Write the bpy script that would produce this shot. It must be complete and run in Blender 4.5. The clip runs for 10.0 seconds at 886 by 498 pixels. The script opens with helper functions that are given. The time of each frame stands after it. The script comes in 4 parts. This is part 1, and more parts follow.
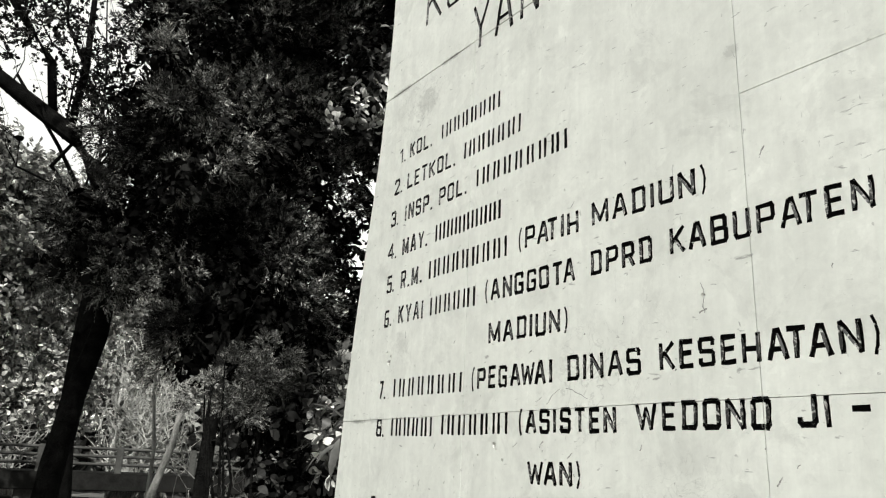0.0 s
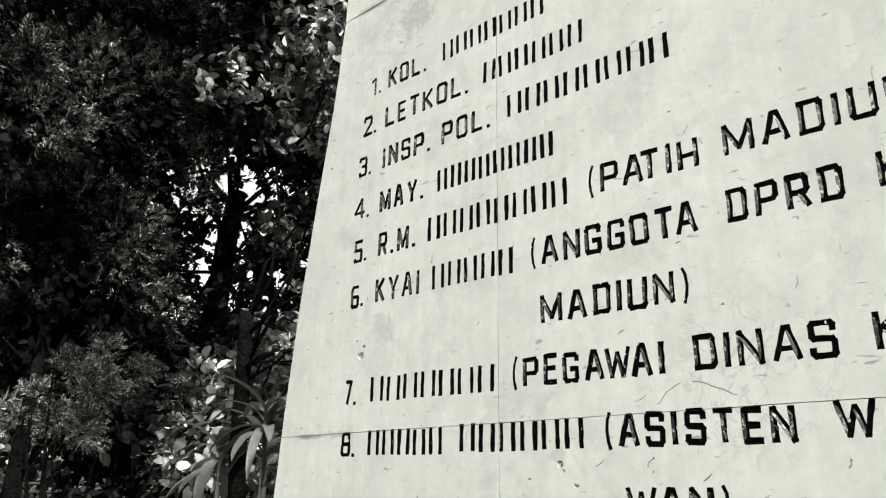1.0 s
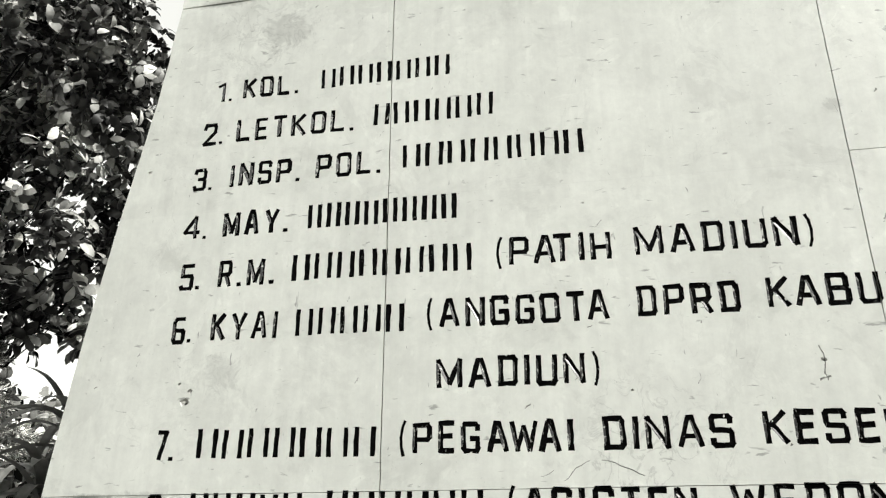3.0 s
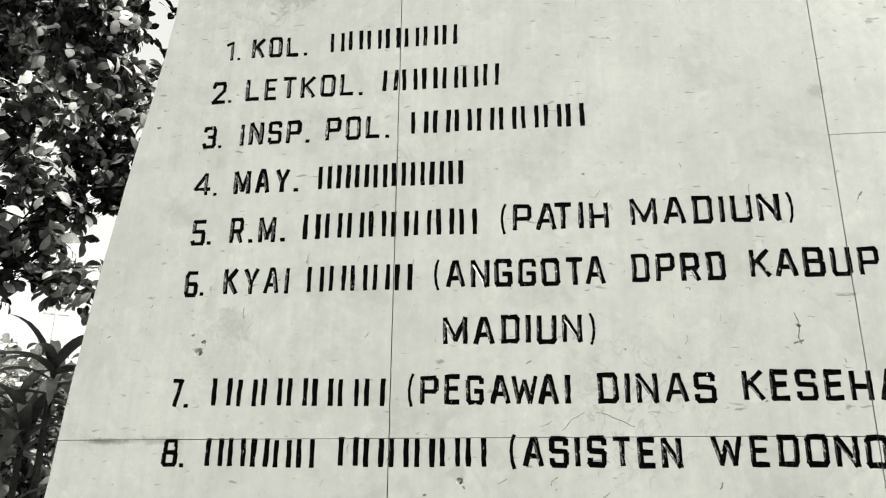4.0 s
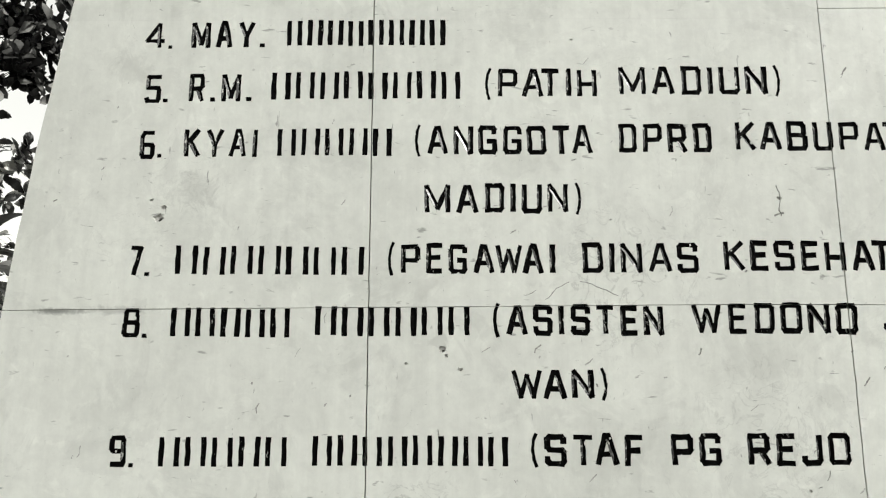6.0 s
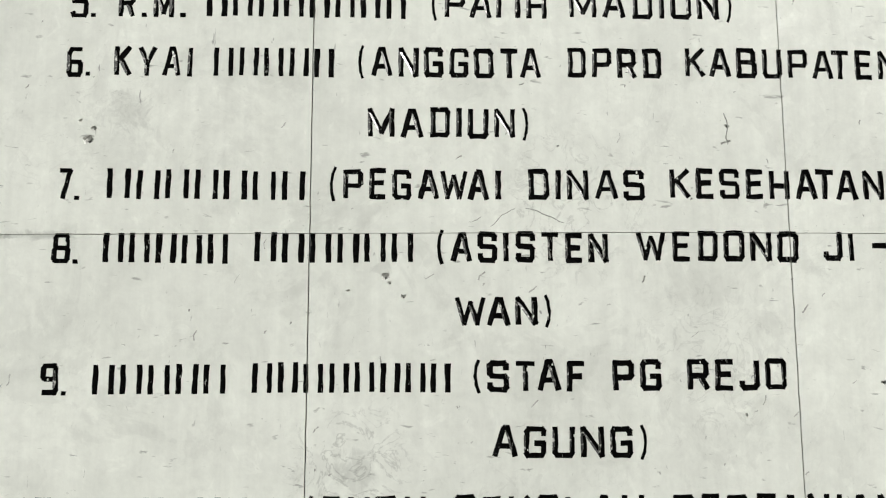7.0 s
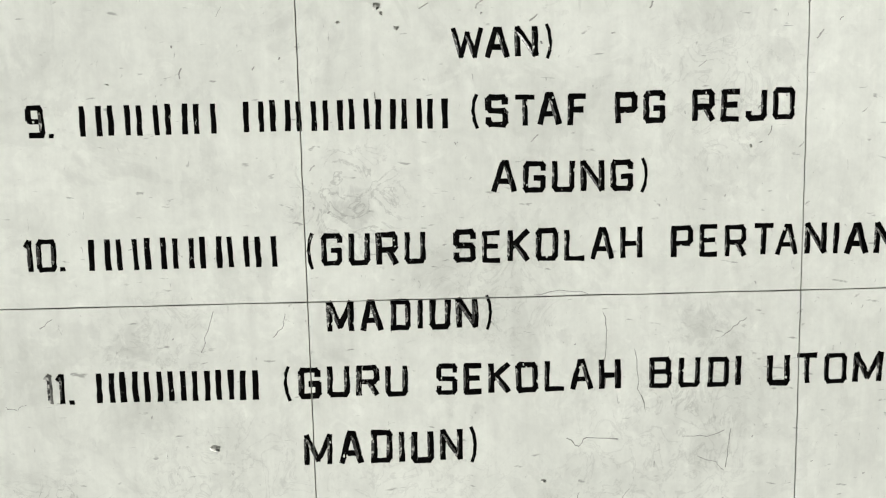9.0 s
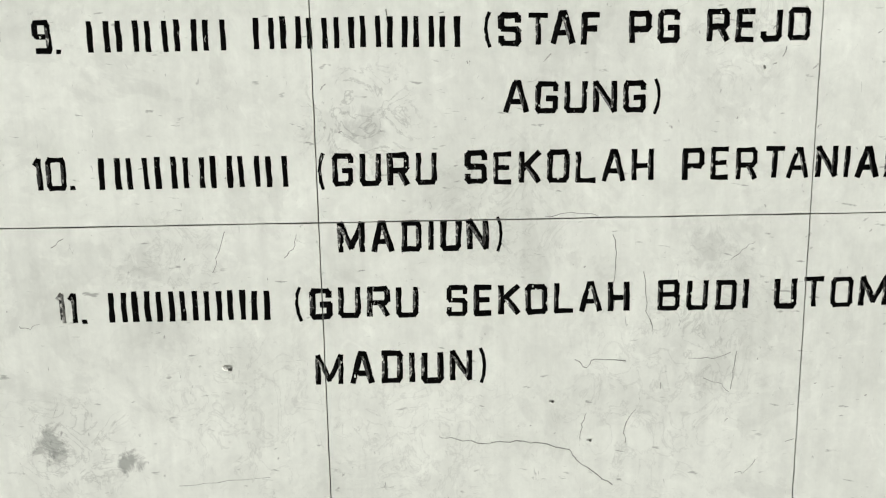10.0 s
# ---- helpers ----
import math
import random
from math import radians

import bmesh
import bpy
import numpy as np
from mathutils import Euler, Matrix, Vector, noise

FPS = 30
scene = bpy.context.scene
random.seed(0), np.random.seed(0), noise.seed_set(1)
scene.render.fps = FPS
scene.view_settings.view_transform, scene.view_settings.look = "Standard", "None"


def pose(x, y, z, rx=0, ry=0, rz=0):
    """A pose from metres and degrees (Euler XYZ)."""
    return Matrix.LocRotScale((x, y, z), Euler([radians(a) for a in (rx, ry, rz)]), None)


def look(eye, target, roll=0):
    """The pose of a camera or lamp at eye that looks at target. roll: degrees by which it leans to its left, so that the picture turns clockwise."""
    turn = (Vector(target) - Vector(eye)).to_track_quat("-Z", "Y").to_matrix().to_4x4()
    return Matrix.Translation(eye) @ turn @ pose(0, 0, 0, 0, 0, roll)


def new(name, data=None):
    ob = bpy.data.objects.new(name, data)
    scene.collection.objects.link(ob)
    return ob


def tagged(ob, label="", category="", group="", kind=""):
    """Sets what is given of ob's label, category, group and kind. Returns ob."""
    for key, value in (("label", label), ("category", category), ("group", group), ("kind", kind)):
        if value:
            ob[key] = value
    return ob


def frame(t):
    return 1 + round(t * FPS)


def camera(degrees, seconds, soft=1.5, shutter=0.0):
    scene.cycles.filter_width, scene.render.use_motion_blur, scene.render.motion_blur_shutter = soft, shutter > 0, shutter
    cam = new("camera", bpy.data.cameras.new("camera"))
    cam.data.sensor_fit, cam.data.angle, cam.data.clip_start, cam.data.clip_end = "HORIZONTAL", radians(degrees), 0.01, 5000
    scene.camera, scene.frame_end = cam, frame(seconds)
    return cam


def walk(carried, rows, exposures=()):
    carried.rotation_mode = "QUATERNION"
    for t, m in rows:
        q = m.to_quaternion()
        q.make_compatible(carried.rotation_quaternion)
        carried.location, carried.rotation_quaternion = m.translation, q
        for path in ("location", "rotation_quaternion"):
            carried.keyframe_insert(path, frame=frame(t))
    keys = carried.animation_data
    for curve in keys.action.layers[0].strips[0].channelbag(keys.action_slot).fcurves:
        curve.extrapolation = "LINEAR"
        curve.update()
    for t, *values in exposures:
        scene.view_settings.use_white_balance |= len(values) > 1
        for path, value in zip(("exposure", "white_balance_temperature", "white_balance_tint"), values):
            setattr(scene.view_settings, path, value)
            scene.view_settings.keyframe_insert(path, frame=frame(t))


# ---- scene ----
from mathutils.geometry import delaunay_2d_cdt

cam = camera(60.9, 10.0, soft=1.15)
PATH = [
    (0, (0.163, 0.237, 1.561), (1.245, 1.828, 2.107), 2.6),
    (0.3, (0.139, 0.496, 1.563), (1.305, 2.026, 2.108), 0.7),
    (0.5, (0.124, 0.653, 1.561), (1.376, 2.114, 2.106), -0.4),
    (0.7, (0.167, 0.799, 1.571), (1.45, 2.236, 2.108), 0.5),
    (1, (0.215, 1.006, 1.563), (1.625, 2.287, 2.173), 1.1),
    (1.3, (0.28, 1.153, 1.57), (1.778, 2.301, 2.234), 2.0),
    (1.5, (0.258, 1.264, 1.59), (1.865, 2.241, 2.27), 0.9),
    (1.7, (0.283, 1.354, 1.578), (1.928, 2.195, 2.344), 0.0),
    (2, (0.207, 1.492, 1.628), (1.955, 2.104, 2.383), -0.9),
    (2.5, (0.129, 1.542, 1.631), (1.941, 1.935, 2.382), -1.0),
    (2.7, (0.087, 1.533, 1.626), (1.907, 1.913, 2.363), -0.5),
    (3.8, (-0.09, 1.583, 1.606), (1.788, 1.883, 2.226), 1.1),
    (4, (-0.085, 1.63, 1.604), (1.806, 1.884, 2.202), 0.7),
    (4.5, (-0.07, 1.736, 1.583), (1.848, 1.914, 2.121), -0.4),
    (5, (-0.062, 1.783, 1.566), (1.871, 1.905, 2.067), -0.4),
    (5.2, (-0.051, 1.788, 1.564), (1.891, 1.891, 2.03), -0.3),
    (6.3, (-0.001, 1.762, 1.528), (1.971, 1.761, 1.861), 0.2),
    (6.5, (0.006, 1.756, 1.523), (1.983, 1.737, 1.827), 0.1),
    (7, (0.022, 1.734, 1.499), (2.007, 1.666, 1.734), 0.1),
    (7.5, (0.044, 1.724, 1.469), (2.041, 1.639, 1.544), -0.3),
    (8, (0.056, 1.719, 1.432), (2.054, 1.657, 1.364), -0.9),
    (8.5, (0.061, 1.722, 1.382), (2.053, 1.651, 1.21), -0.6),
    (9, (0.062, 1.726, 1.347), (2.047, 1.666, 1.111), -1.1),
    (9.5, (0.062, 1.743, 1.3), (2.038, 1.668, 1.0), -0.9),
    (10, (0.052, 1.755, 1.279), (2.022, 1.686, 0.937), -0.8),
]
EXPOSURES = [(0, 0.19), (1.0, 0.2), (2.0, 0.17), (2.7, 0.17), (3.8, 0.1), (4.5, -0.16), (5.2, -0.16), (6.4, 0.09), (7.2, 0.13), (8.0, 0.18), (10, 0.18)]
walk(cam, [(t, look(eye, target, roll)) for t, eye, target, roll in PATH], EXPOSURES)

# ---- light: bright hazy sky, sun grazing the stone from the far end, high ----
SUN_AZ, SUN_EL = -118.0, 48.0
sun_way = Vector((math.cos(radians(SUN_EL)) * math.cos(radians(SUN_AZ)), math.cos(radians(SUN_EL)) * math.sin(radians(SUN_AZ)), math.sin(radians(SUN_EL))))
world = bpy.data.worlds.new("sky")
scene.world = world
world.use_nodes = True
wn, wl = world.node_tree.nodes, world.node_tree.links
bg = wn["Background"]
sky = wn.new("ShaderNodeTexSky")
sky.sky_type, sky.sun_disc = "NISHITA", False
sky.sun_elevation, sky.sun_rotation = radians(SUN_EL), radians(90 - SUN_AZ)
sky.air_density, sky.dust_density = 1.0, 3.0
grey = wn.new("ShaderNodeRGBToBW")
tint = wn.new("ShaderNodeMix")
tint.data_type, tint.blend_type = "RGBA", "MULTIPLY"
tint.inputs["Factor"].default_value = 1.0
tint.inputs["B"].default_value = (1.0, 1.008, 0.95, 1)
wl.new(sky.outputs["Color"], grey.inputs["Color"])
haze = wn.new("ShaderNodeMath")
haze.operation = "ADD"
haze.inputs[1].default_value = 4.6
wl.new(grey.outputs["Val"], haze.inputs[0])
wl.new(haze.outputs[0], tint.inputs["A"])
wl.new(tint.outputs["Result"], bg.inputs["Color"])
bg.inputs["Strength"].default_value = 0.14
sun = new("sun", bpy.data.lights.new("sun", "SUN"))
sun.data.energy, sun.data.angle, sun.data.color = 5.0, radians(0.6), (1.0, 0.99, 0.94)
sun.matrix_world = look(sun_way * 50, (0, 0, 0))

# ---- materials ----


def material(name):
    m = bpy.data.materials.new(name)
    m.use_nodes = True
    return m, m.node_tree.nodes, m.node_tree.links, m.node_tree.nodes["Principled BSDF"]


def noise_node(nodes, links, vector, scale, detail=5.0, rough=0.55, distort=0.0):
    n = nodes.new("ShaderNodeTexNoise")
    n.inputs["Scale"].default_value, n.inputs["Detail"].default_value = scale, detail
    n.inputs["Roughness"].default_value, n.inputs["Distortion"].default_value = rough, distort
    if vector is not None:
        links.new(vector, n.inputs["Vector"])
    return n.outputs["Fac"]


def ramp(nodes, links, value, lo, hi, a, b):
    n = nodes.new("ShaderNodeMapRange")
    n.inputs["From Min"].default_value, n.inputs["From Max"].default_value = lo, hi
    n.inputs["To Min"].default_value, n.inputs["To Max"].default_value = a, b
    links.new(value, n.inputs["Value"])
    return n.outputs["Result"]


def maths(nodes, links, op, a, b):
    n = nodes.new("ShaderNodeMath")
    n.operation = op
    for i, v in enumerate((a, b)):
        if isinstance(v, (int, float)):
            n.inputs[i].default_value = v
        else:
            links.new(v, n.inputs[i])
    return n.outputs[0]


def mapped(nodes, links, vector, scale=(1, 1, 1), turn=(0, 0, 0)):
    n = nodes.new("ShaderNodeMapping")
    n.inputs["Scale"].default_value = scale
    n.inputs["Rotation"].default_value = [radians(a) for a in turn]
    links.new(vector, n.inputs["Vector"])
    return n.outputs["Vector"]


def coloured(nodes, links, value, colour):
    n = nodes.new("ShaderNodeMix")
    n.data_type, n.blend_type = "RGBA", "MULTIPLY"
    n.inputs["Factor"].default_value = 1.0
    n.inputs["B"].default_value = (*colour, 1)
    links.new(value, n.inputs["A"])
    return n.outputs["Result"]


def bump(nodes, links, height, strength, distance, shader):
    n = nodes.new("ShaderNodeBump")
    n.inputs["Strength"].default_value, n.inputs["Distance"].default_value = strength, distance
    links.new(height, n.inputs["Height"])
    links.new(n.outputs["Normal"], shader.inputs["Normal"])


# old whitish marble: cloudy patches, fine slanting flecks, thin veins, a few dark smears
STONE_TINT = (0.986, 1.01, 0.945)
SMEARS = [(2.45, 0.69, 0.1), (2.43, 0.66, 0.07), (2.31, 0.652, 0.07), (2.25, 1.02, 0.13), (1.84, 1.265, 0.12), (1.22, 1.03, 0.13), (1.2, 0.8, 0.14), (2.2, 2.74, 0.17), (2.27, 1.92, 0.12), (2.42, 2.17, 0.12), (1.8, 1.63, 0.05), (1.05, 2.4, 0.05)]
SMEAR_DEPTH = [0.4, 0.3, 0.5, 0.13, 0.17, 0.12, 0.1, 0.18, 0.13, 0.12, 0.15, 0.2]
# dirt washed along the level joints
STREAKS = [(2.52, 1.682, 0.13, 0.6), (2.42, 1.684, 0.16, 0.3), (2.36, 2.842, 0.2, 0.4), (2.05, 2.842, 0.18, 0.5), (1.96, 2.5, 0.05, 0.2)]


# rubbed spots where the skin of the stone has lifted in thin arcs
SCUFFS = [(1.85, 1.28, 0.15, 0.3), (2.2, 1.03, 0.15, 0.14), (2.08, 0.74, 0.24, 0.15), (1.75, 0.68, 0.25, 0.14), (1.3, 0.74, 0.3, 0.15), (1.2, 0.95, 0.2, 0.1), (1.45, 1.74, 0.2, 0.22), (2.3, 1.93, 0.14, 0.09), (2.25, 2.74, 0.2, 0.18), (1.2, 1.45, 0.22, 0.14), (1.6, 1.12, 0.2, 0.14), (2.4, 0.68, 0.16, 0.24)]


def stone_material():
    m, n, l, p = material("weathered_marble")
    geo = n.new("ShaderNodeNewGeometry")
    where = geo.outputs["Position"]
    info = n.new("ShaderNodeObjectInfo")
    broad = ramp(n, l, noise_node(n, l, where, 2.2, 6, 0.6, 0.6), 0.3, 0.72, 0.9, 1.045)
    cloud = ramp(n, l, noise_node(n, l, where, 11.0, 8, 0.66, 0.5), 0.36, 0.62, 0.925, 1.03)
    fine = ramp(n, l, noise_node(n, l, where, 70.0, 4, 0.6), 0.3, 0.7, 0.965, 1.03)
    streak = ramp(n, l, noise_node(n, l, mapped(n, l, where, (1, 26, 1.1)), 1.6, 4, 0.6), 0.35, 0.7, 1.02, 0.95)
    fleck_a = ramp(n, l, noise_node(n, l, mapped(n, l, where, (1, 1, 3.2), (38, 0, 0)), 26, 3, 0.5, 0.4), 0.685, 0.75, 1.0, 0.55)
    fleck_b = ramp(n, l, noise_node(n, l, mapped(n, l, where, (1, 2.6, 1), (-24, 0, 0)), 34, 3, 0.55, 0.8), 0.7, 0.77, 1.0, 0.5)
    ridge = maths(n, l, "ABSOLUTE", maths(n, l, "SUBTRACT", noise_node(n, l, where, 5.5, 5, 0.55, 0.9), 0.5), 0.0)
    mask = ramp(n, l, noise_node(n, l, where, 3.1, 2), 0.52, 0.64, 0.0, 1.0)
    vein = maths(n, l, "SUBTRACT", 1.0, maths(n, l, "MULTIPLY", mask, ramp(n, l, ridge, 0.0, 0.006, 0.07, 0.0)))
    value = maths(n, l, "MULTIPLY", broad, cloud)
    patch = ramp(n, l, noise_node(n, l, where, 5.2, 7, 0.68, 0.5), 0.545, 0.585, 1.0, 0.93)
    pale = ramp(n, l, noise_node(n, l, where, 17, 5, 0.6, 1.0), 0.6, 0.66, 1.0, 1.06)
    for other in (fine, streak, fleck_a, fleck_b, vein, patch, pale):
        value = maths(n, l, "MULTIPLY", value, other)
    ragged = noise_node(n, l, where, 24, 6, 0.7, 1.2)
    for (y, z, size), depth in zip(SMEARS, SMEAR_DEPTH):
        d = n.new("ShaderNodeVectorMath")
        d.operation = "DISTANCE"
        l.new(where, d.inputs[0])
        d.inputs[1].default_value = (1.406, y, z)
        near = ramp(n, l, d.outputs["Value"], 0.0, size, 0.75, -0.1)
        spot = ramp(n, l, maths(n, l, "SUBTRACT", maths(n, l, "ADD", near, ragged), 0.95), 0.0, 0.14, 0.0, depth)
        value = maths(n, l, "MULTIPLY", value, maths(n, l, "SUBTRACT", 1.0, spot))
    for y, z, size, depth in STREAKS:
        d = n.new("ShaderNodeVectorMath")
        d.operation = "SUBTRACT"
        l.new(where, d.inputs[0])
        d.inputs[1].default_value = (1.406, y, z)
        far = n.new("ShaderNodeVectorMath")
        far.operation = "LENGTH"
        l.new(mapped(n, l, d.outputs["Vector"], (1, 1, 8)), far.inputs[0])
        near = ramp(n, l, far.outputs["Value"], 0.0, size, 0.7, -0.1)
        spot = ramp(n, l, maths(n, l, "SUBTRACT", maths(n, l, "ADD", near, ragged), 0.8), 0.0, 0.3, 0.0, depth)
        value = maths(n, l, "MULTIPLY", value, maths(n, l, "SUBTRACT", 1.0, spot))
    arcs = maths(n, l, "ABSOLUTE", maths(n, l, "SUBTRACT", noise_node(n, l, where, 15, 7, 0.62, 1.4), 0.5), 0.0)
    arc = ramp(n, l, arcs, 0.0, 0.028, 1.0, 0.0)
    for y, z, size, depth in SCUFFS:
        d = n.new("ShaderNodeVectorMath")
        d.operation = "DISTANCE"
        l.new(where, d.inputs[0])
        d.inputs[1].default_value = (1.406, y, z)
        near = ramp(n, l, maths(n, l, "ADD", ramp(n, l, d.outputs["Value"], 0.0, size, 0.6, -0.15), maths(n, l, "SUBTRACT", ragged, 0.5)), 0.0, 0.3, 0.0, depth)
        value = maths(n, l, "MULTIPLY", value, maths(n, l, "SUBTRACT", 1.0, maths(n, l, "MULTIPLY", near, arc)))
    slab_tone = ramp(n, l, info.outputs["Random"], 0, 1, 0.975, 1.02)
    value = maths(n, l, "MULTIPLY", maths(n, l, "MULTIPLY", value, slab_tone), 0.74)
    l.new(coloured(n, l, value, STONE_TINT), p.inputs["Base Color"])
    l.new(ramp(n, l, cloud, 0.9, 1.03, 0.6, 0.42), p.inputs["Roughness"])
    height = maths(n, l, "ADD", maths(n, l, "MULTIPLY", fleck_a, 0.5), maths(n, l, "ADD", maths(n, l, "MULTIPLY", fine, 2.0), cloud))
    bump(n, l, height, 0.25, 0.003, p)
    return m


def paint_material():
    m, n, l, p = material("black_letter_paint")
    where = n.new("ShaderNodeNewGeometry").outputs["Position"]
    info = n.new("ShaderNodeObjectInfo")
    wear_glint = noise_node(n, l, mapped(n, l, where, (1, 1.6, 0.7), (20, 0, 0)), 130, 4, 0.65, 0.6)
    patch = noise_node(n, l, where, 22, 3, 0.6)
    both = maths(n, l, "ADD", wear_glint, maths(n, l, "MULTIPLY", maths(n, l, "SUBTRACT", patch, 0.5), 0.42))
    both = maths(n, l, "ADD", both, maths(n, l, "MULTIPLY", maths(n, l, "POWER", info.outputs["Random"], 6.0), 0.07))
    # pale flecks: worn paint, and glints of the cuts painted into the colour
    value = ramp(n, l, both, 0.675, 0.75, 0.003, 0.45)
    l.new(coloured(n, l, value, (1, 1, 0.94)), p.inputs["Base Color"])
    l.new(ramp(n, l, wear_glint, 0.3, 0.7, 0.22, 0.55), p.inputs["Roughness"])
    p.inputs["Specular IOR Level"].default_value = 0.05
    bump(n, l, noise_node(n, l, where, 95, 3, 0.6), 0.8, 0.006, p)
    return m


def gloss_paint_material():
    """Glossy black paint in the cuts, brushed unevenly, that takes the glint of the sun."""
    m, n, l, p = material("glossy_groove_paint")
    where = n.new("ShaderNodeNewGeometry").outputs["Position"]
    wear_glint = noise_node(n, l, where, 120, 3, 0.6, 0.5)
    # pale flecks add worn spots and painted glint to the real gloss
    l.new(coloured(n, l, ramp(n, l, wear_glint, 0.54, 0.64, 0.005, 0.45), (1, 1, 0.94)), p.inputs["Base Color"])
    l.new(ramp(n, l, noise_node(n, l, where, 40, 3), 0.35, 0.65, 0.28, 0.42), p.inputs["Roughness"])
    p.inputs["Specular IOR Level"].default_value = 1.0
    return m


def plain_material(name, tone, rough, scale, spread=0.35, bump_depth=0.01, tint_by=(1, 1, 0.95), shine=0.5):
    m, n, l, p = material(name)
    where = n.new("ShaderNodeNewGeometry").outputs["Position"]
    a = ramp(n, l, noise_node(n, l, where, scale, 6, 0.6, 0.4), 0.3, 0.7, 1 - spread, 1 + spread)
    b = ramp(n, l, noise_node(n, l, where, scale * 7, 4, 0.6), 0.3, 0.7, 1 - spread / 2, 1 + spread / 2)
    value = maths(n, l, "MULTIPLY", maths(n, l, "MULTIPLY", a, b), tone)
    l.new(coloured(n, l, value, tint_by), p.inputs["Base Color"])
    p.inputs["Roughness"].default_value = rough
    p.inputs["Specular IOR Level"].default_value = shine
    bump(n, l, b, 0.6, bump_depth, p)
    return m


def leaf_material(name, tone, rough, through_light, spread=0.5, shine=0.3, patchy=(0.45, 1.9), patch_scale=1.1):
    m, n, l, p = material(name)
    geo = n.new("ShaderNodeNewGeometry")
    each = ramp(n, l, maths(n, l, "POWER", geo.outputs["Random Per Island"], 3.0), 0, 1, 1 - spread, 1 + 4 * spread)
    blotch = ramp(n, l, noise_node(n, l, geo.outputs["Position"], 30, 3), 0.3, 0.7, 0.8, 1.2)
    # broad lighter and darker patches paint sunlit tufts and shade into the leaf colour
    lit_patches = ramp(n, l, noise_node(n, l, geo.outputs["Position"], patch_scale, 3), 0.4, 0.64, *patchy)
    value = maths(n, l, "MULTIPLY", maths(n, l, "MULTIPLY", maths(n, l, "MULTIPLY", each, blotch), lit_patches), tone)
    colour = coloured(n, l, value, (1, 1, 0.95))
    l.new(colour, p.inputs["Base Color"])
    p.inputs["Roughness"].default_value = rough
    p.inputs["Specular IOR Level"].default_value = shine
    t = n.new("ShaderNodeBsdfTranslucent")
    l.new(colour, t.inputs["Color"])
    mix = n.new("ShaderNodeMixShader")
    mix.inputs["Fac"].default_value = through_light
    l.new(p.outputs["BSDF"], mix.inputs[1])
    l.new(t.outputs["BSDF"], mix.inputs[2])
    l.new(mix.outputs["Shader"], n["Material Output"].inputs["Surface"])
    return m


STONE = stone_material()
PAINT = paint_material()
CHIPPED = plain_material("chipped_marble", 0.62, 0.8, 60, 0.4, 0.004)
FADED = plain_material("faded_letter_paint", 0.3, 0.8, 55, 0.6, 0.004)
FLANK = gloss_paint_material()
HAIRLINE = plain_material("hairline_crack", 0.3, 0.95, 90, 0.4, 0.002)
PIT_SHADE = plain_material("pit_shade", 0.3, 0.95, 90, 0.4, 0.002)
NICK = plain_material("old_nick", 0.4, 0.95, 90, 0.4, 0.002)
CORE = plain_material("monument_mortar", 0.22, 0.95, 8)
BARK = plain_material("dark_bark", 0.007, 0.9, 7, 0.8, 0.05, shine=0.02)
PALE_BARK = plain_material("pale_bark", 0.22, 0.85, 12, 0.4, 0.02)
DRY = plain_material("dry_stems", 0.3, 0.8, 6, 0.4, 0.01)
CONCRETE = plain_material("weathered_concrete", 0.05, 0.9, 3, 0.35, 0.01, shine=0.1)
# near-black tone paints shade onto the deck of the bridge
DARK_CONCRETE = plain_material("shade_toned_concrete", 0.012, 0.95, 2.5, 0.5, 0.01, shine=0.03)
EARTH = plain_material("leaf_litter_earth", 0.1, 0.95, 1.3, 0.5, 0.04)
GREEN_STEM = plain_material("green_stem", 0.06, 0.6, 14, 0.5, 0.01, shine=0.2)
# light tone paints the haze in front of the far pole
POLE = plain_material("grey_pole", 0.45, 0.7, 4)
LEAF_NEAR = leaf_material("glossy_leaf", 0.135, 0.4, 0.05, 0.7, 0.18, (0.12, 2.6), 2.2)
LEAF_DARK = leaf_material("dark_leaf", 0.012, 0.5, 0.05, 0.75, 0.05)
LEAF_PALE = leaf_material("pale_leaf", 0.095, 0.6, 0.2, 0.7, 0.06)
# raised tone paints full sunlight onto the brighter foliage
LEAF_SUNNY = leaf_material("sun_painted_leaf", 0.3, 0.55, 0.25, 0.6, 0.08, (0.5, 1.6))
LEAF_CONIFER = leaf_material("conifer_frond", 0.062, 0.8, 0.03, 0.7, 0.02, (0.2, 3.0))
# near-black leaf copy that paints the shade inside the conifer's crown
LEAF_INNER = leaf_material("shade_painted_inner_leaf", 0.005, 0.8, 0.02, 0.5, 0.02)
LEAF_STRAP = leaf_material("strap_leaf", 0.18, 0.4, 0.3, 0.6, 0.25)

# ---- mesh helpers ----


def mesh_of(name, verts, faces, mat, smooth=False):
    me = bpy.data.meshes.new(name)
    me.from_pydata([tuple(v) for v in verts], [], faces)
    me.materials.append(mat)
    if smooth:
        me.polygons.foreach_set("use_smooth", [True] * len(me.polygons))
    me.update()
    return me


def part(name, me, parent, label=""):
    ob = new(name, me)
    ob.parent = parent
    return tagged(ob, label)


def thing(name, label, category, group="", kind=""):
    return tagged(new(name), label, category, group, kind)


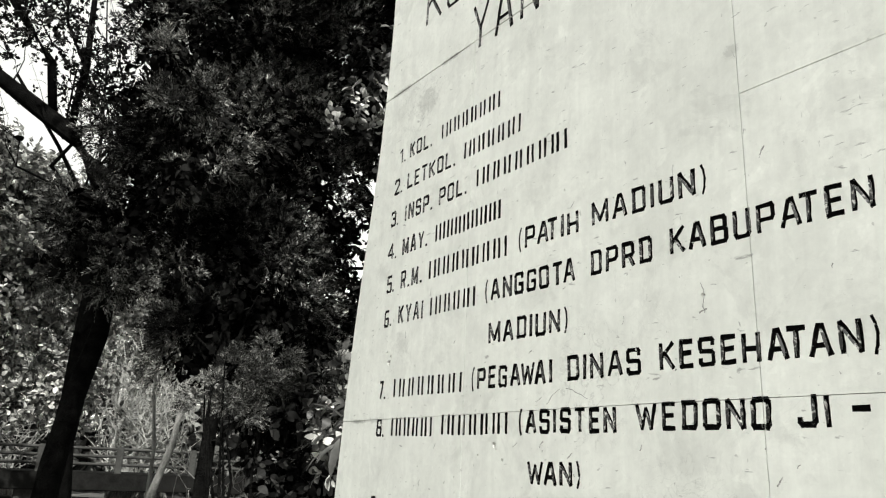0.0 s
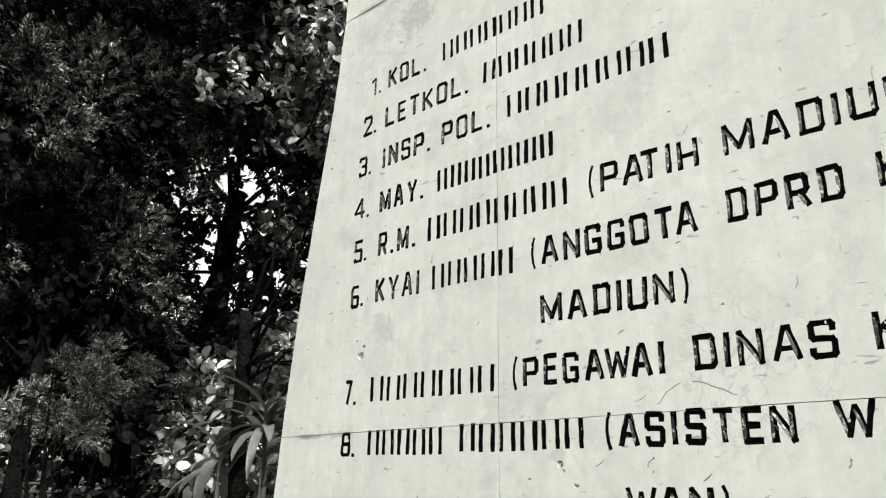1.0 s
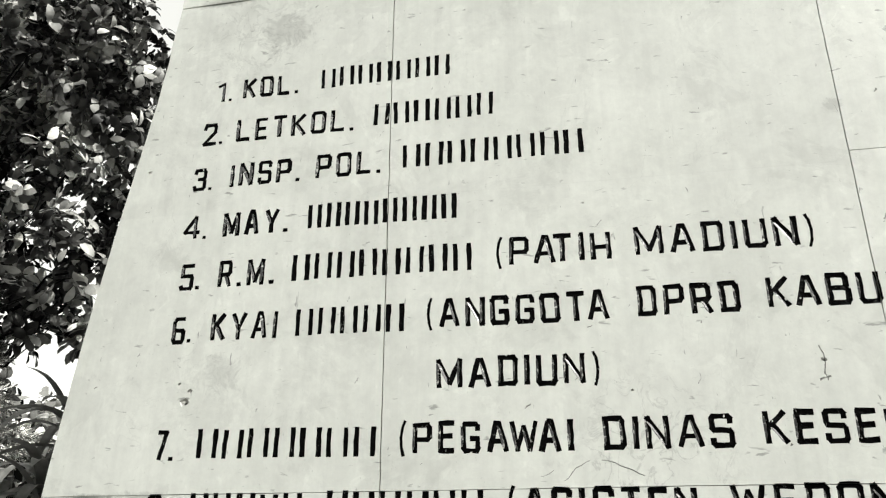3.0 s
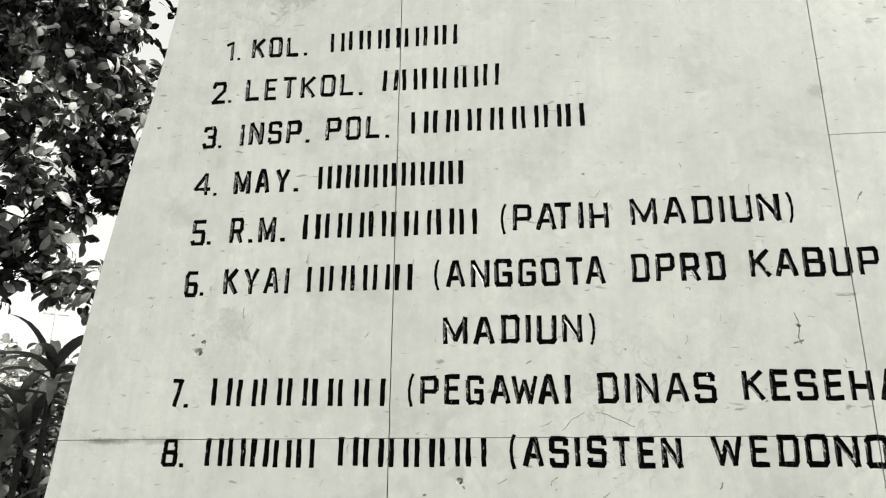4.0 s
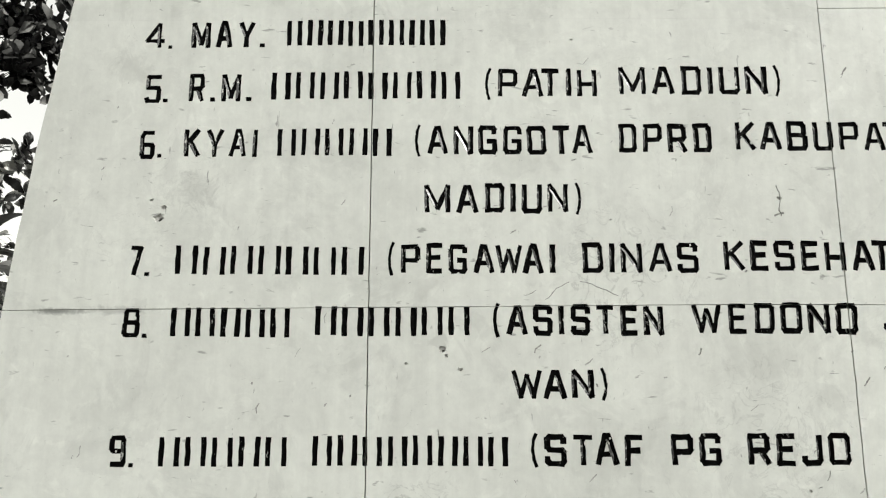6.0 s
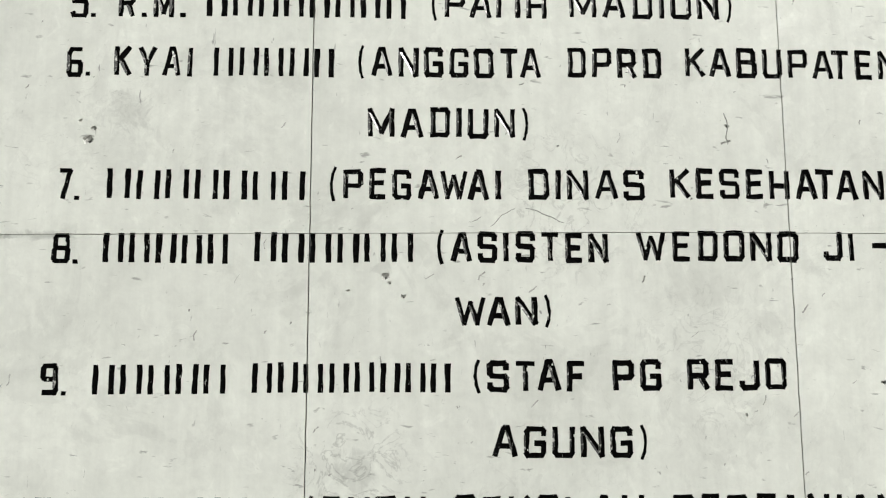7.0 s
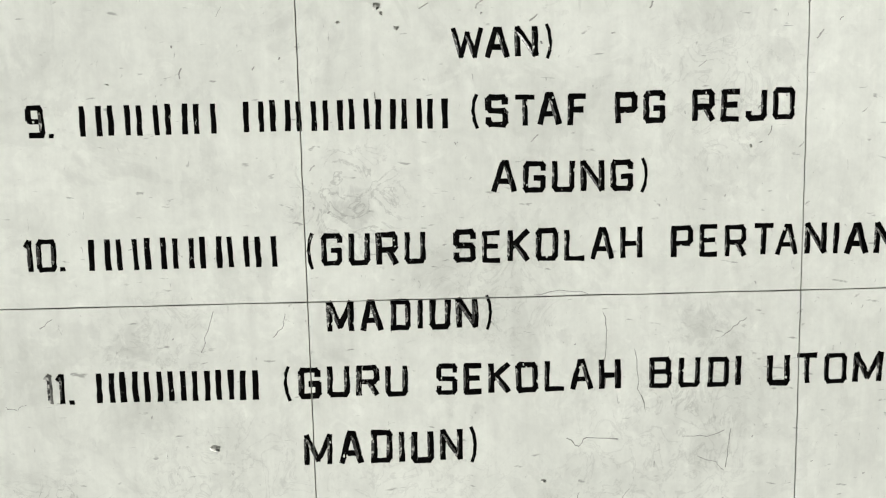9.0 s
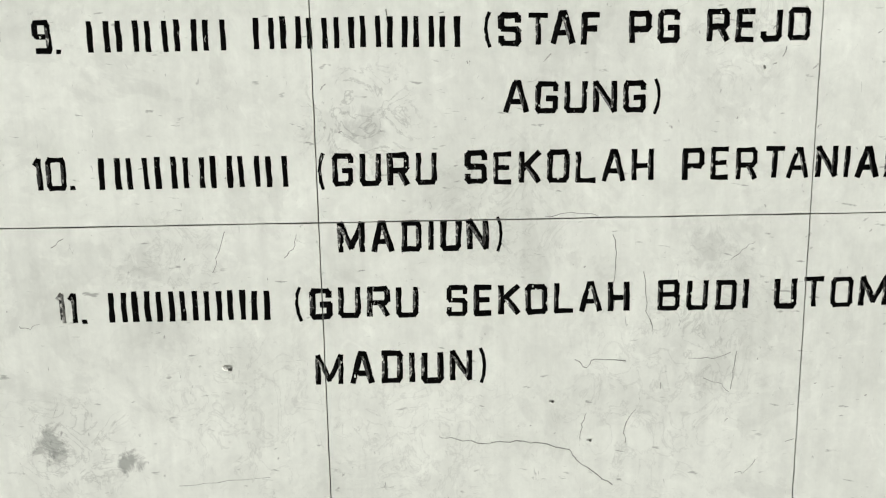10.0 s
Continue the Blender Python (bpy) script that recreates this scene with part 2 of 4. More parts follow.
def box(verts, faces, x0, x1, y0, y1, z0, z1, m=None):
    k = len(verts)
    pts = [Vector((x, y, z)) for z in (z0, z1) for x, y in ((x0, y0), (x1, y0), (x1, y1), (x0, y1))]
    verts.extend([m @ p for p in pts] if m else pts)
    faces.extend([(k, k + 3, k + 2, k + 1), (k + 4, k + 5, k + 6, k + 7)] + [(k + i, k + (i + 1) % 4, k + 4 + (i + 1) % 4, k + 4 + i) for i in range(4)])


def bevelled_box(name, size, mat, bevel=0.02):
    bm = bmesh.new()
    bmesh.ops.create_cube(bm, size=1.0)
    bmesh.ops.scale(bm, vec=size, verts=bm.verts)
    bmesh.ops.bevel(bm, geom=bm.edges[:], offset=bevel, segments=2, affect="EDGES")
    me = bpy.data.meshes.new(name)
    bm.to_mesh(me)
    bm.free()
    me.materials.append(mat)
    return me


def tube(verts, faces, pts, radii, sides=8):
    """A tapered, closed tube along pts."""
    pts = [Vector(p) for p in pts]
    first = len(verts)
    for i, p in enumerate(pts):
        way = (pts[min(i + 1, len(pts) - 1)] - pts[max(i - 1, 0)]).normalized()
        side = way.orthogonal().normalized() if abs(way.z) < 0.9 else way.cross(Vector((0, 1, 0))).normalized()
        other = way.cross(side)
        for k in range(sides):
            a = 2 * math.pi * k / sides
            r = radii[i] * (1 + 0.16 * noise.noise((p.x * 3 + k, p.y * 3, p.z * 2.5)))
            verts.append(p + (side * math.cos(a) + other * math.sin(a)) * r)
    for i in range(len(pts) - 1):
        for k in range(sides):
            a, b = first + i * sides + k, first + i * sides + (k + 1) % sides
            faces.append((a, b, b + sides, a + sides))
    faces.append(tuple(first + k for k in range(sides))[::-1])
    faces.append(tuple(first + (len(pts) - 1) * sides + k for k in range(sides)))


def wander(a, b, steps, sway, rng):
    """A slightly crooked line from a to b."""
    a, b = Vector(a), Vector(b)
    out = []
    for i in range(steps + 1):
        f = i / steps
        bend = math.sin(math.pi * f) * sway
        out.append(a.lerp(b, f) + Vector([rng.uniform(-bend, bend) for _ in range(3)]))
    return out


def leaves_mesh(name, places, ways, ups, lengths, widths, mat, droop=0.18, blade=False):
    """Many bent leaves in one mesh: rounded, or thin four-cornered blades."""
    ways = ways / np.linalg.norm(ways, axis=1, keepdims=True)
    side = np.cross(ways, ups)
    side /= np.linalg.norm(side, axis=1, keepdims=True) + 1e-9
    up = np.cross(side, ways)
    L, W = lengths[:, None], widths[:, None]
    rows = [
        places,
        places + ways * L * 0.28 - side * W * 0.3 + up * (W * 0.1 + L * 0.03),
        places + ways * L * 0.28 + side * W * 0.3 + up * (W * 0.1 + L * 0.03),
        places + ways * L * 0.58 - side * W * 0.5 + up * (W * 0.16 - L * droop * 0.15),
        places + ways * L * 0.58 + side * W * 0.5 + up * (W * 0.16 - L * droop * 0.15),
        places + ways * L * 0.84 - side * W * 0.36 + up * (W * 0.1 - L * droop * 0.55),
        places + ways * L * 0.84 + side * W * 0.36 + up * (W * 0.1 - L * droop * 0.55),
        places + ways * L - up * L * droop,
    ]
    n = len(places)
    if blade:
        rows = [rows[0], rows[3], rows[4], rows[7]]
    co = np.stack(rows, axis=1).reshape(-1, 3)
    base = np.arange(n)[:, None] * len(rows)
    if blade:
        corners = [base + [0, 2, 1], base + [1, 2, 3]]
    else:
        corners = [base + c for c in ([0, 2, 1], [1, 2, 4], [1, 4, 3], [3, 4, 6], [3, 6, 5], [5, 6, 7])]
    tris = np.concatenate(corners, axis=1).reshape(-1)
    me = bpy.data.meshes.new(name)
    me.vertices.add(len(co))
    me.vertices.foreach_set("co", co.ravel())
    me.loops.add(len(tris))
    me.loops.foreach_set("vertex_index", tris.astype(np.int32))
    count = len(tris) // 3
    me.polygons.add(count)
    me.polygons.foreach_set("loop_start", np.arange(count, dtype=np.int32) * 3)
    me.update(calc_edges=True)
    me.validate()
    me.materials.append(mat)
    return me


def in_ball(rng, n, hollow=0.0):
    v = rng.normal(size=(n, 3))
    v /= np.linalg.norm(v, axis=1, keepdims=True)
    return v * (hollow + (1 - hollow) * rng.random((n, 1)) ** (1 / 2.2))


def rosette_leaves(name, clumps, per_clump, leaf, mat, seed, per_rosette=7, flat=0.75):
    """Twig ends with leaves that spread from them, filling each clump (x, y, z, radius, density)."""
    rng = np.random.default_rng(seed)
    P, D, U, S, T = [], [], [], [], []
    for x, y, z, r, dens in clumps:
        n = max(6, int(per_clump * dens * (r / 0.5) ** 2))
        q = in_ball(rng, n, 0.15) * [r, r, r * flat]
        q += 0.25 * r * np.sin(q[:, [1, 2, 0]] * 9 / r + x)
        centre = q + [x, y, z]
        out = q / (np.linalg.norm(q, axis=1, keepdims=True) + 1e-6) + [0, 0, 0.5] + rng.normal(size=(n, 3)) * 0.5
        out /= np.linalg.norm(out, axis=1, keepdims=True)
        for k in range(per_rosette):
            w = rng.normal(size=(n, 3))
            w -= out * np.sum(w * out, axis=1, keepdims=True)
            w /= np.linalg.norm(w, axis=1, keepdims=True) + 1e-6
            way = w + out * rng.uniform(0.0, 0.9, (n, 1)) - np.array([0, 0, 1]) * rng.uniform(0, 0.3, (n, 1))
            length = leaf * rng.uniform(0.55, 1.2, n)
            P.append(centre + rng.normal(size=(n, 3)) * leaf * 0.12)
            D.append(way)
            U.append(out + rng.normal(size=(n, 3)) * 0.45)
            S.append(length)
            T.append(length * rng.uniform(0.42, 0.6, n))
    return leaves_mesh(name, np.concatenate(P), np.concatenate(D), np.concatenate(U), np.concatenate(S), np.concatenate(T), mat)


def spray_leaves(name, clumps, per_clump, leaf, mat, seed, blades=16):
    """Feathery conifer sprays: thin blades along short twigs that fan out from many small tufts."""
    rng = np.random.default_rng(seed)
    P, D, U, S, T = [], [], [], [], []
    for x, y, z, r, dens in clumps:
        tufts = max(4, int(16 * dens * r / 0.8))
        n = int(per_clump * dens * r * r / tufts)
        hearts = in_ball(rng, tufts, 0.35) * [r, r, r * 0.9]
        for heart in hearts:
            lean = heart / (np.linalg.norm(heart) + 1e-6) + [0, 0, 0.35]
            q = in_ball(rng, n, 0.1) * (0.34 * r)
            way = q / (np.linalg.norm(q, axis=1, keepdims=True) + 1e-6) + lean * 0.9 + rng.normal(size=(n, 3)) * 0.3
            way /= np.linalg.norm(way, axis=1, keepdims=True)
            flat = np.cross(way, rng.normal(size=(n, 3)))
            flat /= np.linalg.norm(flat, axis=1, keepdims=True)
            size = leaf * rng.uniform(0.6, 1.3, (n, 1))
            for k in range(blades):
                f = k / blades
                side = flat * (1 if k % 2 else -1)
                P.append(q + heart + [x, y, z] + way * size * f - np.array([0, 0, 1]) * size * 0.3 * f * f)
                D.append(way * 0.8 + side * (0.75 - 0.4 * f) + rng.normal(size=(n, 3)) * 0.18)
                U.append(np.cross(way, flat) + rng.normal(size=(n, 3)) * 0.25)
                length = size[:, 0] * (0.42 - 0.22 * f) * rng.uniform(0.8, 1.2, n)
                S.append(length)
                T.append(length * 0.26)
    return leaves_mesh(name, np.concatenate(P), np.concatenate(D), np.concatenate(U), np.concatenate(S), np.concatenate(T), mat, 0.1, True)


def at(eye, az, el, r):
    """A place r metres off in the plan, at that bearing and height angle from eye."""
    return Vector((eye[0] + r * math.cos(radians(az)), eye[1] + r * math.sin(radians(az)), eye[2] + r * math.tan(radians(el))))


STAND_A, STAND_B = (0.17, 0.45, 1.57), (0.05, 1.62, 1.62)


def clumps_at(eye, rows):
    return [(*at(eye, az, el, r), size, dens) for az, el, r, size, dens in rows]


def tree(name, label, base, fork, clumps, crown_mesh, trunk_radius, bark, seed, group="", sides=10, limb_step=1):
    """Trunk from base to fork, a limb to each clump with side twigs, and the crown."""
    rng = random.Random(seed)
    top = thing(name, label, "tree", group)
    top.location = base
    inv = Matrix.Translation(-Vector(base))
    v, f = [], []
    line = wander(base, fork, 7, trunk_radius * 0.35, rng)
    line[0].z -= 0.1
    tube(v, f, line, [trunk_radius * (1.35 if i == 0 else 1.08 - 0.45 * i / 7) for i in range(8)], sides)
    part("trunk", mesh_of("trunk", [inv @ p for p in v], f, bark, True), top)
    for x, y, z, r, dens in clumps[::limb_step]:
        v, f = [], []
        start = line[-1].lerp(line[5], rng.random() * 0.8)
        limb = wander(start, (x, y, z), 6, 0.1 * (Vector((x, y, z)) - start).length, rng)
        thick = trunk_radius * rng.uniform(0.13, 0.24)
        tube(v, f, limb, [thick * (1 - 0.78 * i / 6) for i in range(7)], 6)
        for _ in range(6):
            a = limb[rng.choice((3, 4, 5, 6))]
            b = Vector((x, y, z)) + Vector([rng.uniform(-r, r) * 0.9 for _ in range(3)])
            tube(v, f, wander(a, b, 4, 0.16 * r, rng), [thick * 0.22 * (1 - 0.7 * i / 4) for i in range(5)], 4)
        part("limb", mesh_of("limb", [inv @ p for p in v], f, bark, True), top)
    crown = part("crown", crown_mesh, top)
    crown.matrix_parent_inverse = inv
    return top


# ---- ground ----
v, f = [], []
GROUND_STEPS = [-900, -300, -120, -60, -30, -18, -10, -6, -3, 0, 3, 6, 10, 14, 18, 24, 30, 60, 120, 300, 900]
for y in GROUND_STEPS:
    for x in GROUND_STEPS:
        near = max(abs(x), abs(y))
        rise = 0.0 if near < 5 else 0.12 * noise.noise((x * 0.3, y * 0.3, 2.0))
        v.append((x, y, rise))
k = len(GROUND_STEPS)
f = [(j * k + i, j * k + i + 1, (j + 1) * k + i + 1, (j + 1) * k + i) for j in range(k - 1) for i in range(k - 1)]
tagged(new("ground", mesh_of("ground", v, f, EARTH, True)), "dark earth with leaf litter under the trees", "ground", kind="structure")

# ---- monument: a flared stone face of slabs with cut, black-painted writing ----
FACE = 1.406
CENTRE = 1.48
FLARE = [(0.0, 2.79), (0.5, 2.735), (0.8, 2.705), (1.1, 2.68), (1.43, 2.652), (1.74, 2.626), (2.03, 2.595), (2.3, 2.555), (2.58, 2.51), (2.85, 2.483), (3.1, 2.47), (3.42, 2.462), (3.95, 2.455)]


def edge_y(z):
    for (z0, y0), (z1, y1) in zip(FLARE, FLARE[1:]):
        if z <= z1:
            return y0 + (y1 - y0) * (z - z0) / (z1 - z0)
    return FLARE[-1][1]


GLYPHS = {
    "A": (0.85, [[(0, 0), (0.42, 1), (0.6, 1), (1, 0)], [(0.2, 0.32), (0.82, 0.32)]]),
    "B": (0.79, [[(0, 0), (0, 1), (0.84, 1), (0.94, 0.9), (0.94, 0.62), (0.84, 0.53), (0, 0.53)], [(0.84, 0.53), (1, 0.43), (1, 0.1), (0.9, 0), (0, 0)]]),
    "D": (0.78, [[(0, 0), (0.9, 0), (1, 0.1), (1, 0.9), (0.9, 1), (0, 1)], [(0.1, 0), (0.1, 1)]]),
    "E": (0.64, [[(1, 1), (0, 1), (0, 0), (1, 0)], [(0, 0.52), (0.86, 0.52)]]),
    "F": (0.61, [[(1, 1), (0, 1), (0, 0)], [(0, 0.52), (0.84, 0.52)]]),
    "G": (0.75, [[(1, 0.8), (1, 0.92), (0.9, 1), (0.1, 1), (0, 0.9), (0, 0.1), (0.1, 0), (0.9, 0), (1, 0.1), (1, 0.46), (0.55, 0.46)]]),
    "H": (0.78, [[(0, 0), (0, 1)], [(1, 0), (1, 1)], [(0, 0.46), (1, 0.46)]]),
    "I": (0.04, [[(0.5, 0), (0.5, 1)]]),
    "J": (0.72, [[(1, 1), (1, 0.12), (0.88, 0), (0.15, 0), (0, 0.1), (0, 0.2)]]),
    "K": (0.77, [[(0, 0), (0, 1)], [(1, 1), (0.08, 0.46)], [(0.3, 0.6), (1, 0)]]),
    "L": (0.74, [[(0, 1), (0, 0), (1, 0)]]),
    "M": (1.06, [[(0, 0), (0, 1), (0.5, 0.12), (1, 1), (1, 0)]]),
    "N": (0.79, [[(0, 0), (0, 1), (1, 0), (1, 1)]]),
    "O": (0.78, [[(0.1, 0), (0.9, 0), (1, 0.1), (1, 0.9), (0.9, 1), (0.1, 1), (0, 0.9), (0, 0.1), (0.1, 0)]]),
    "P": (0.79, [[(0, 0), (0, 1), (0.88, 1), (1, 0.9), (1, 0.54), (0.88, 0.44), (0, 0.44)]]),
    "R": (0.78, [[(0, 0), (0, 1), (0.88, 1), (1, 0.9), (1, 0.56), (0.88, 0.46), (0, 0.46)], [(0.6, 0.46), (1, 0)]]),
    "S": (0.76, [[(1, 0.8), (1, 0.92), (0.9, 1), (0.1, 1), (0, 0.92), (0, 0.6), (0.1, 0.52), (0.9, 0.5), (1, 0.42), (1, 0.08), (0.9, 0), (0.1, 0), (0, 0.08), (0, 0.2)]]),
    "T": (0.74, [[(0, 1), (1, 1)], [(0.5, 1), (0.5, 0)]]),
    "U": (0.76, [[(0, 1), (0, 0.1), (0.1, 0), (0.9, 0), (1, 0.1), (1, 1)]]),
    "W": (1.22, [[(0, 1), (0.25, 0), (0.5, 0.85), (0.75, 0), (1, 1)]]),
    "Y": (0.85, [[(0, 1), (0.5, 0.42), (1, 1)], [(0.5, 0.42), (0.5, 0)]]),
    "0": (0.75, [[(0.1, 0), (0.9, 0), (1, 0.1), (1, 0.9), (0.9, 1), (0.1, 1), (0, 0.9), (0, 0.1), (0.1, 0)]]),
    "1": (0.2, [[(0, 0.86), (0.8, 1), (0.8, 0)]]),
    "2": (0.72, [[(0, 0.8), (0.12, 1), (0.9, 1), (1, 0.85), (0.95, 0.6), (0, 0), (1, 0)]]),
    "3": (0.72, [[(0, 0.85), (0.1, 1), (0.9, 1), (1, 0.88), (1, 0.62), (0.85, 0.52), (0.4, 0.52)], [(0.85, 0.52), (1, 0.4), (1, 0.1), (0.9, 0), (0.1, 0), (0, 0.14)]]),
    "4": (0.85, [[(0.75, 0), (0.75, 1), (0, 0.25), (1, 0.25)]]),
    "5": (0.75, [[(1, 1), (0.05, 1), (0.02, 0.55), (0.9, 0.55), (1, 0.45), (1, 0.1), (0.9, 0), (0.1, 0), (0, 0.1)]]),
    "6": (0.75, [[(0.95, 1), (0.15, 1), (0, 0.85), (0, 0.1), (0.1, 0), (0.9, 0), (1, 0.1), (1, 0.42), (0.9, 0.5), (0, 0.5)]]),
    "7": (0.75, [[(0, 1), (1, 1), (0.3, 0)]]),
    "8": (0.75, [[(0.1, 0), (0.9, 0), (1, 0.1), (1, 0.42), (0.9, 0.52), (0.1, 0.52), (0, 0.42), (0, 0.1), (0.1, 0)], [(0.1, 0.52), (0.06, 0.6), (0.06, 0.9), (0.14, 1), (0.86, 1), (0.94, 0.9), (0.94, 0.6), (0.9, 0.52)]]),
    "9": (0.75, [[(1, 0.5), (0.1, 0.5), (0, 0.6), (0, 0.9), (0.1, 1), (0.9, 1), (1, 0.9), (1, 0.1), (0.9, 0), (0.05, 0)]]),
    "(": (0.17, [[(1, 1.1), (0.35, 0.88), (0, 0.5), (0.3, 0.12), (0.9, -0.14)]]),
    ")": (0.17, [[(0, 1.1), (0.65, 0.88), (1, 0.5), (0.7, 0.12), (0.1, -0.14)]]),
    ".": (0.03, [[(0.5, -0.02), (0.5, 0.02)]]),
    "-": (0.5, [[(0, 0.5), (1, 0.5)]]),
    # a personal name is cut as plain upright bars, one pair for each letter's room
    "*": (0.78, [[(0.02, 0), (0.02, 1)], [(0.98, 0), (0.98, 1)]]),
}
# each line: base height at its ends, letter height, stroke, words with their two ends along y
LINES = [
    (2.557, 2.566, 0.054, 0.0088, [("1.", 2.358, 2.318), ("KOL.", 2.292, 2.156), ("*" * 7, 2.102, 1.803)]),
    (2.444, 2.454, 0.057, 0.009, [("2.", 2.38, 2.33), ("LETKOL.", 2.297, 2.018), ("*" * 6, 1.974, 1.709)]),
    (2.331, 2.347, 0.057, 0.009, [("3.", 2.39, 2.343), ("INSP.", 2.301, 2.136), ("POL.", 2.1, 1.953), ("*" * 8, 1.905, 1.526)]),
    (2.214, 2.221, 0.058, 0.0095, [("4.", 2.398, 2.341), ("MAY.", 2.303, 2.154), ("*" * 8, 2.11, 1.789)]),
    (2.099, 2.116, 0.06, 0.0095, [("5.", 2.391, 2.343), ("R.M.", 2.302, 2.176), ("*" * 8, 2.137, 1.758), ("(PATIH", 1.712, 1.487), ("MADIUN)", 1.443, 1.122)]),
    (1.984, 2.0, 0.059, 0.0092, [("6.", 2.392, 2.347), ("KYAI", 2.304, 2.159), ("*" * 5, 2.12, 1.894), ("(ANGGOTA", 1.85, 1.5), ("DPRD", 1.45, 1.267), ("KABUPATEN", 1.22, 0.802)]),
    (1.872, 1.875, 0.058, 0.0092, [("MADIUN)", 1.828, 1.523)]),
    (1.749, 1.762, 0.058, 0.0095, [("7.", 2.394, 2.354), ("*" * 7, 2.306, 1.943), ("(PEGAWAI", 1.9, 1.578), ("DINAS", 1.528, 1.306), ("KESEHATAN)", 1.258, 0.818)]),
    (1.631, 1.645, 0.057, 0.0098, [("8.", 2.399, 2.35), ("*" * 5, 2.307, 2.08), ("*" * 6, 2.033, 1.741), ("(ASISTEN", 1.699, 1.378), ("WEDONO", 1.325, 1.018), ("JI", 0.97, 0.91), ("-", 0.877, 0.845)]),
    (1.521, 1.522, 0.054, 0.0095, [("WAN)", 1.664, 1.485)]),
    (1.396, 1.406, 0.056, 0.0095, [("9.", 2.403, 2.357), ("*" * 5, 2.313, 2.077), ("*" * 8, 2.03, 1.672), ("(STAF", 1.632, 1.427), ("PG", 1.375, 1.286), ("REJO", 1.237, 1.052)]),
    (1.285, 1.285, 0.057, 0.0098, [("AGUNG)", 1.596, 1.314)]),
    (1.161, 1.161, 0.059, 0.0095, [("10.", 2.426, 2.355), ("*" * 7, 2.314, 1.981), ("(GURU", 1.931, 1.717), ("SEKOLAH", 1.666, 1.324), ("PERTANIAN", 1.271, 0.856)]),
    (1.04, 1.04, 0.058, 0.01, [("MADIUN)", 1.898, 1.596)]),
    (0.918, 0.917, 0.059, 0.0098, [("11.", 2.411, 2.357), ("*" * 7, 2.318, 2.027), ("(GURU", 1.982, 1.755), ("SEKOLAH", 1.703, 1.361), ("BUDI", 1.308, 1.136), ("UTOMO", 1.086, 0.815)]),
    (0.79, 0.79, 0.062, 0.01, [("MADIUN)", 1.949, 1.627)]),
    (2.805, 2.815, 0.165, 0.012, [("YANG", 1.955, 1.53)]),
    (3.04, 3.045, 0.165, 0.012, [("KO", 2.235, 2.01)]),
]
cut_rng = random.Random(7)


def stroke_quads(line, half, rough, pieces):
    """A polyline as overlapping small quads with uneven sides, counter-clockwise in (u, v)."""
    quads = []
    for (ax, ay), (bx, by) in zip(line, line[1:]):
        dx, dy = bx - ax, by - ay
        length = math.hypot(dx, dy) or 1e-6
        dx, dy = dx / length, dy / length
        ext = half * 0.65
        n = max(1, min(pieces, int(length / (half * 2.2))))
        marks = []
        for i in range(n + 1):
            d = -ext + (length + 2 * ext) * i / n
            a, b = half * (1 + cut_rng.uniform(-rough, rough)), half * (1 + cut_rng.uniform(-rough, rough))
            px, py = ax + dx * d, ay + dy * d
            marks.append(((px - dy * a, py + dx * a), (px + dy * b, py - dx * b)))
        for (l0, r0), (l1, r1) in zip(marks, marks[1:]):
            quads.append([r0, r1, l1, l0])
    return quads


CUTS = []  # (name, material, depth, quads)
FLANKS = []  # sloping sides of the cuts
# letters that lean into one another stand closer, in shares of the letter height
KERN = {"AW": -0.18, "WA": -0.17, "AT": -0.28, "TA": -0.14, "LA": -0.04, "AP": -0.04, "KA": -0.05, "PA": -0.05}
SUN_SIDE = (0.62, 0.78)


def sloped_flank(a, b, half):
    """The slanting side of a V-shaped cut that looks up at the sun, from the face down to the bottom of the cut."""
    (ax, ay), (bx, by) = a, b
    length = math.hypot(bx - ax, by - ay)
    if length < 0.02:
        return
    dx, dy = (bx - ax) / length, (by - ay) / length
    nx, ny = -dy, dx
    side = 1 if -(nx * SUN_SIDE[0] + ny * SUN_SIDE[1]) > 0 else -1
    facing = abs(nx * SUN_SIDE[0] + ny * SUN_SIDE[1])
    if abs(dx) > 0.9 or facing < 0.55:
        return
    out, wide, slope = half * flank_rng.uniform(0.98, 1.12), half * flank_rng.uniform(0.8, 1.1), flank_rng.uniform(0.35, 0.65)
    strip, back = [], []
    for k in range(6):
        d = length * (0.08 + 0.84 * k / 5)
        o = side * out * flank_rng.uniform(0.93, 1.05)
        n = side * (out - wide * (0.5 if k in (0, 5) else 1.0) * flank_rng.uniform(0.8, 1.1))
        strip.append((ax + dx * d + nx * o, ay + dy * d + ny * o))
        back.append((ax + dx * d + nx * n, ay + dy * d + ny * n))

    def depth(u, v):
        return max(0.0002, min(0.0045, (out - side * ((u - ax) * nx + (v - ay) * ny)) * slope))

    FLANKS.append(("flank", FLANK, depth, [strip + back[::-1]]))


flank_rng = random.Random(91)


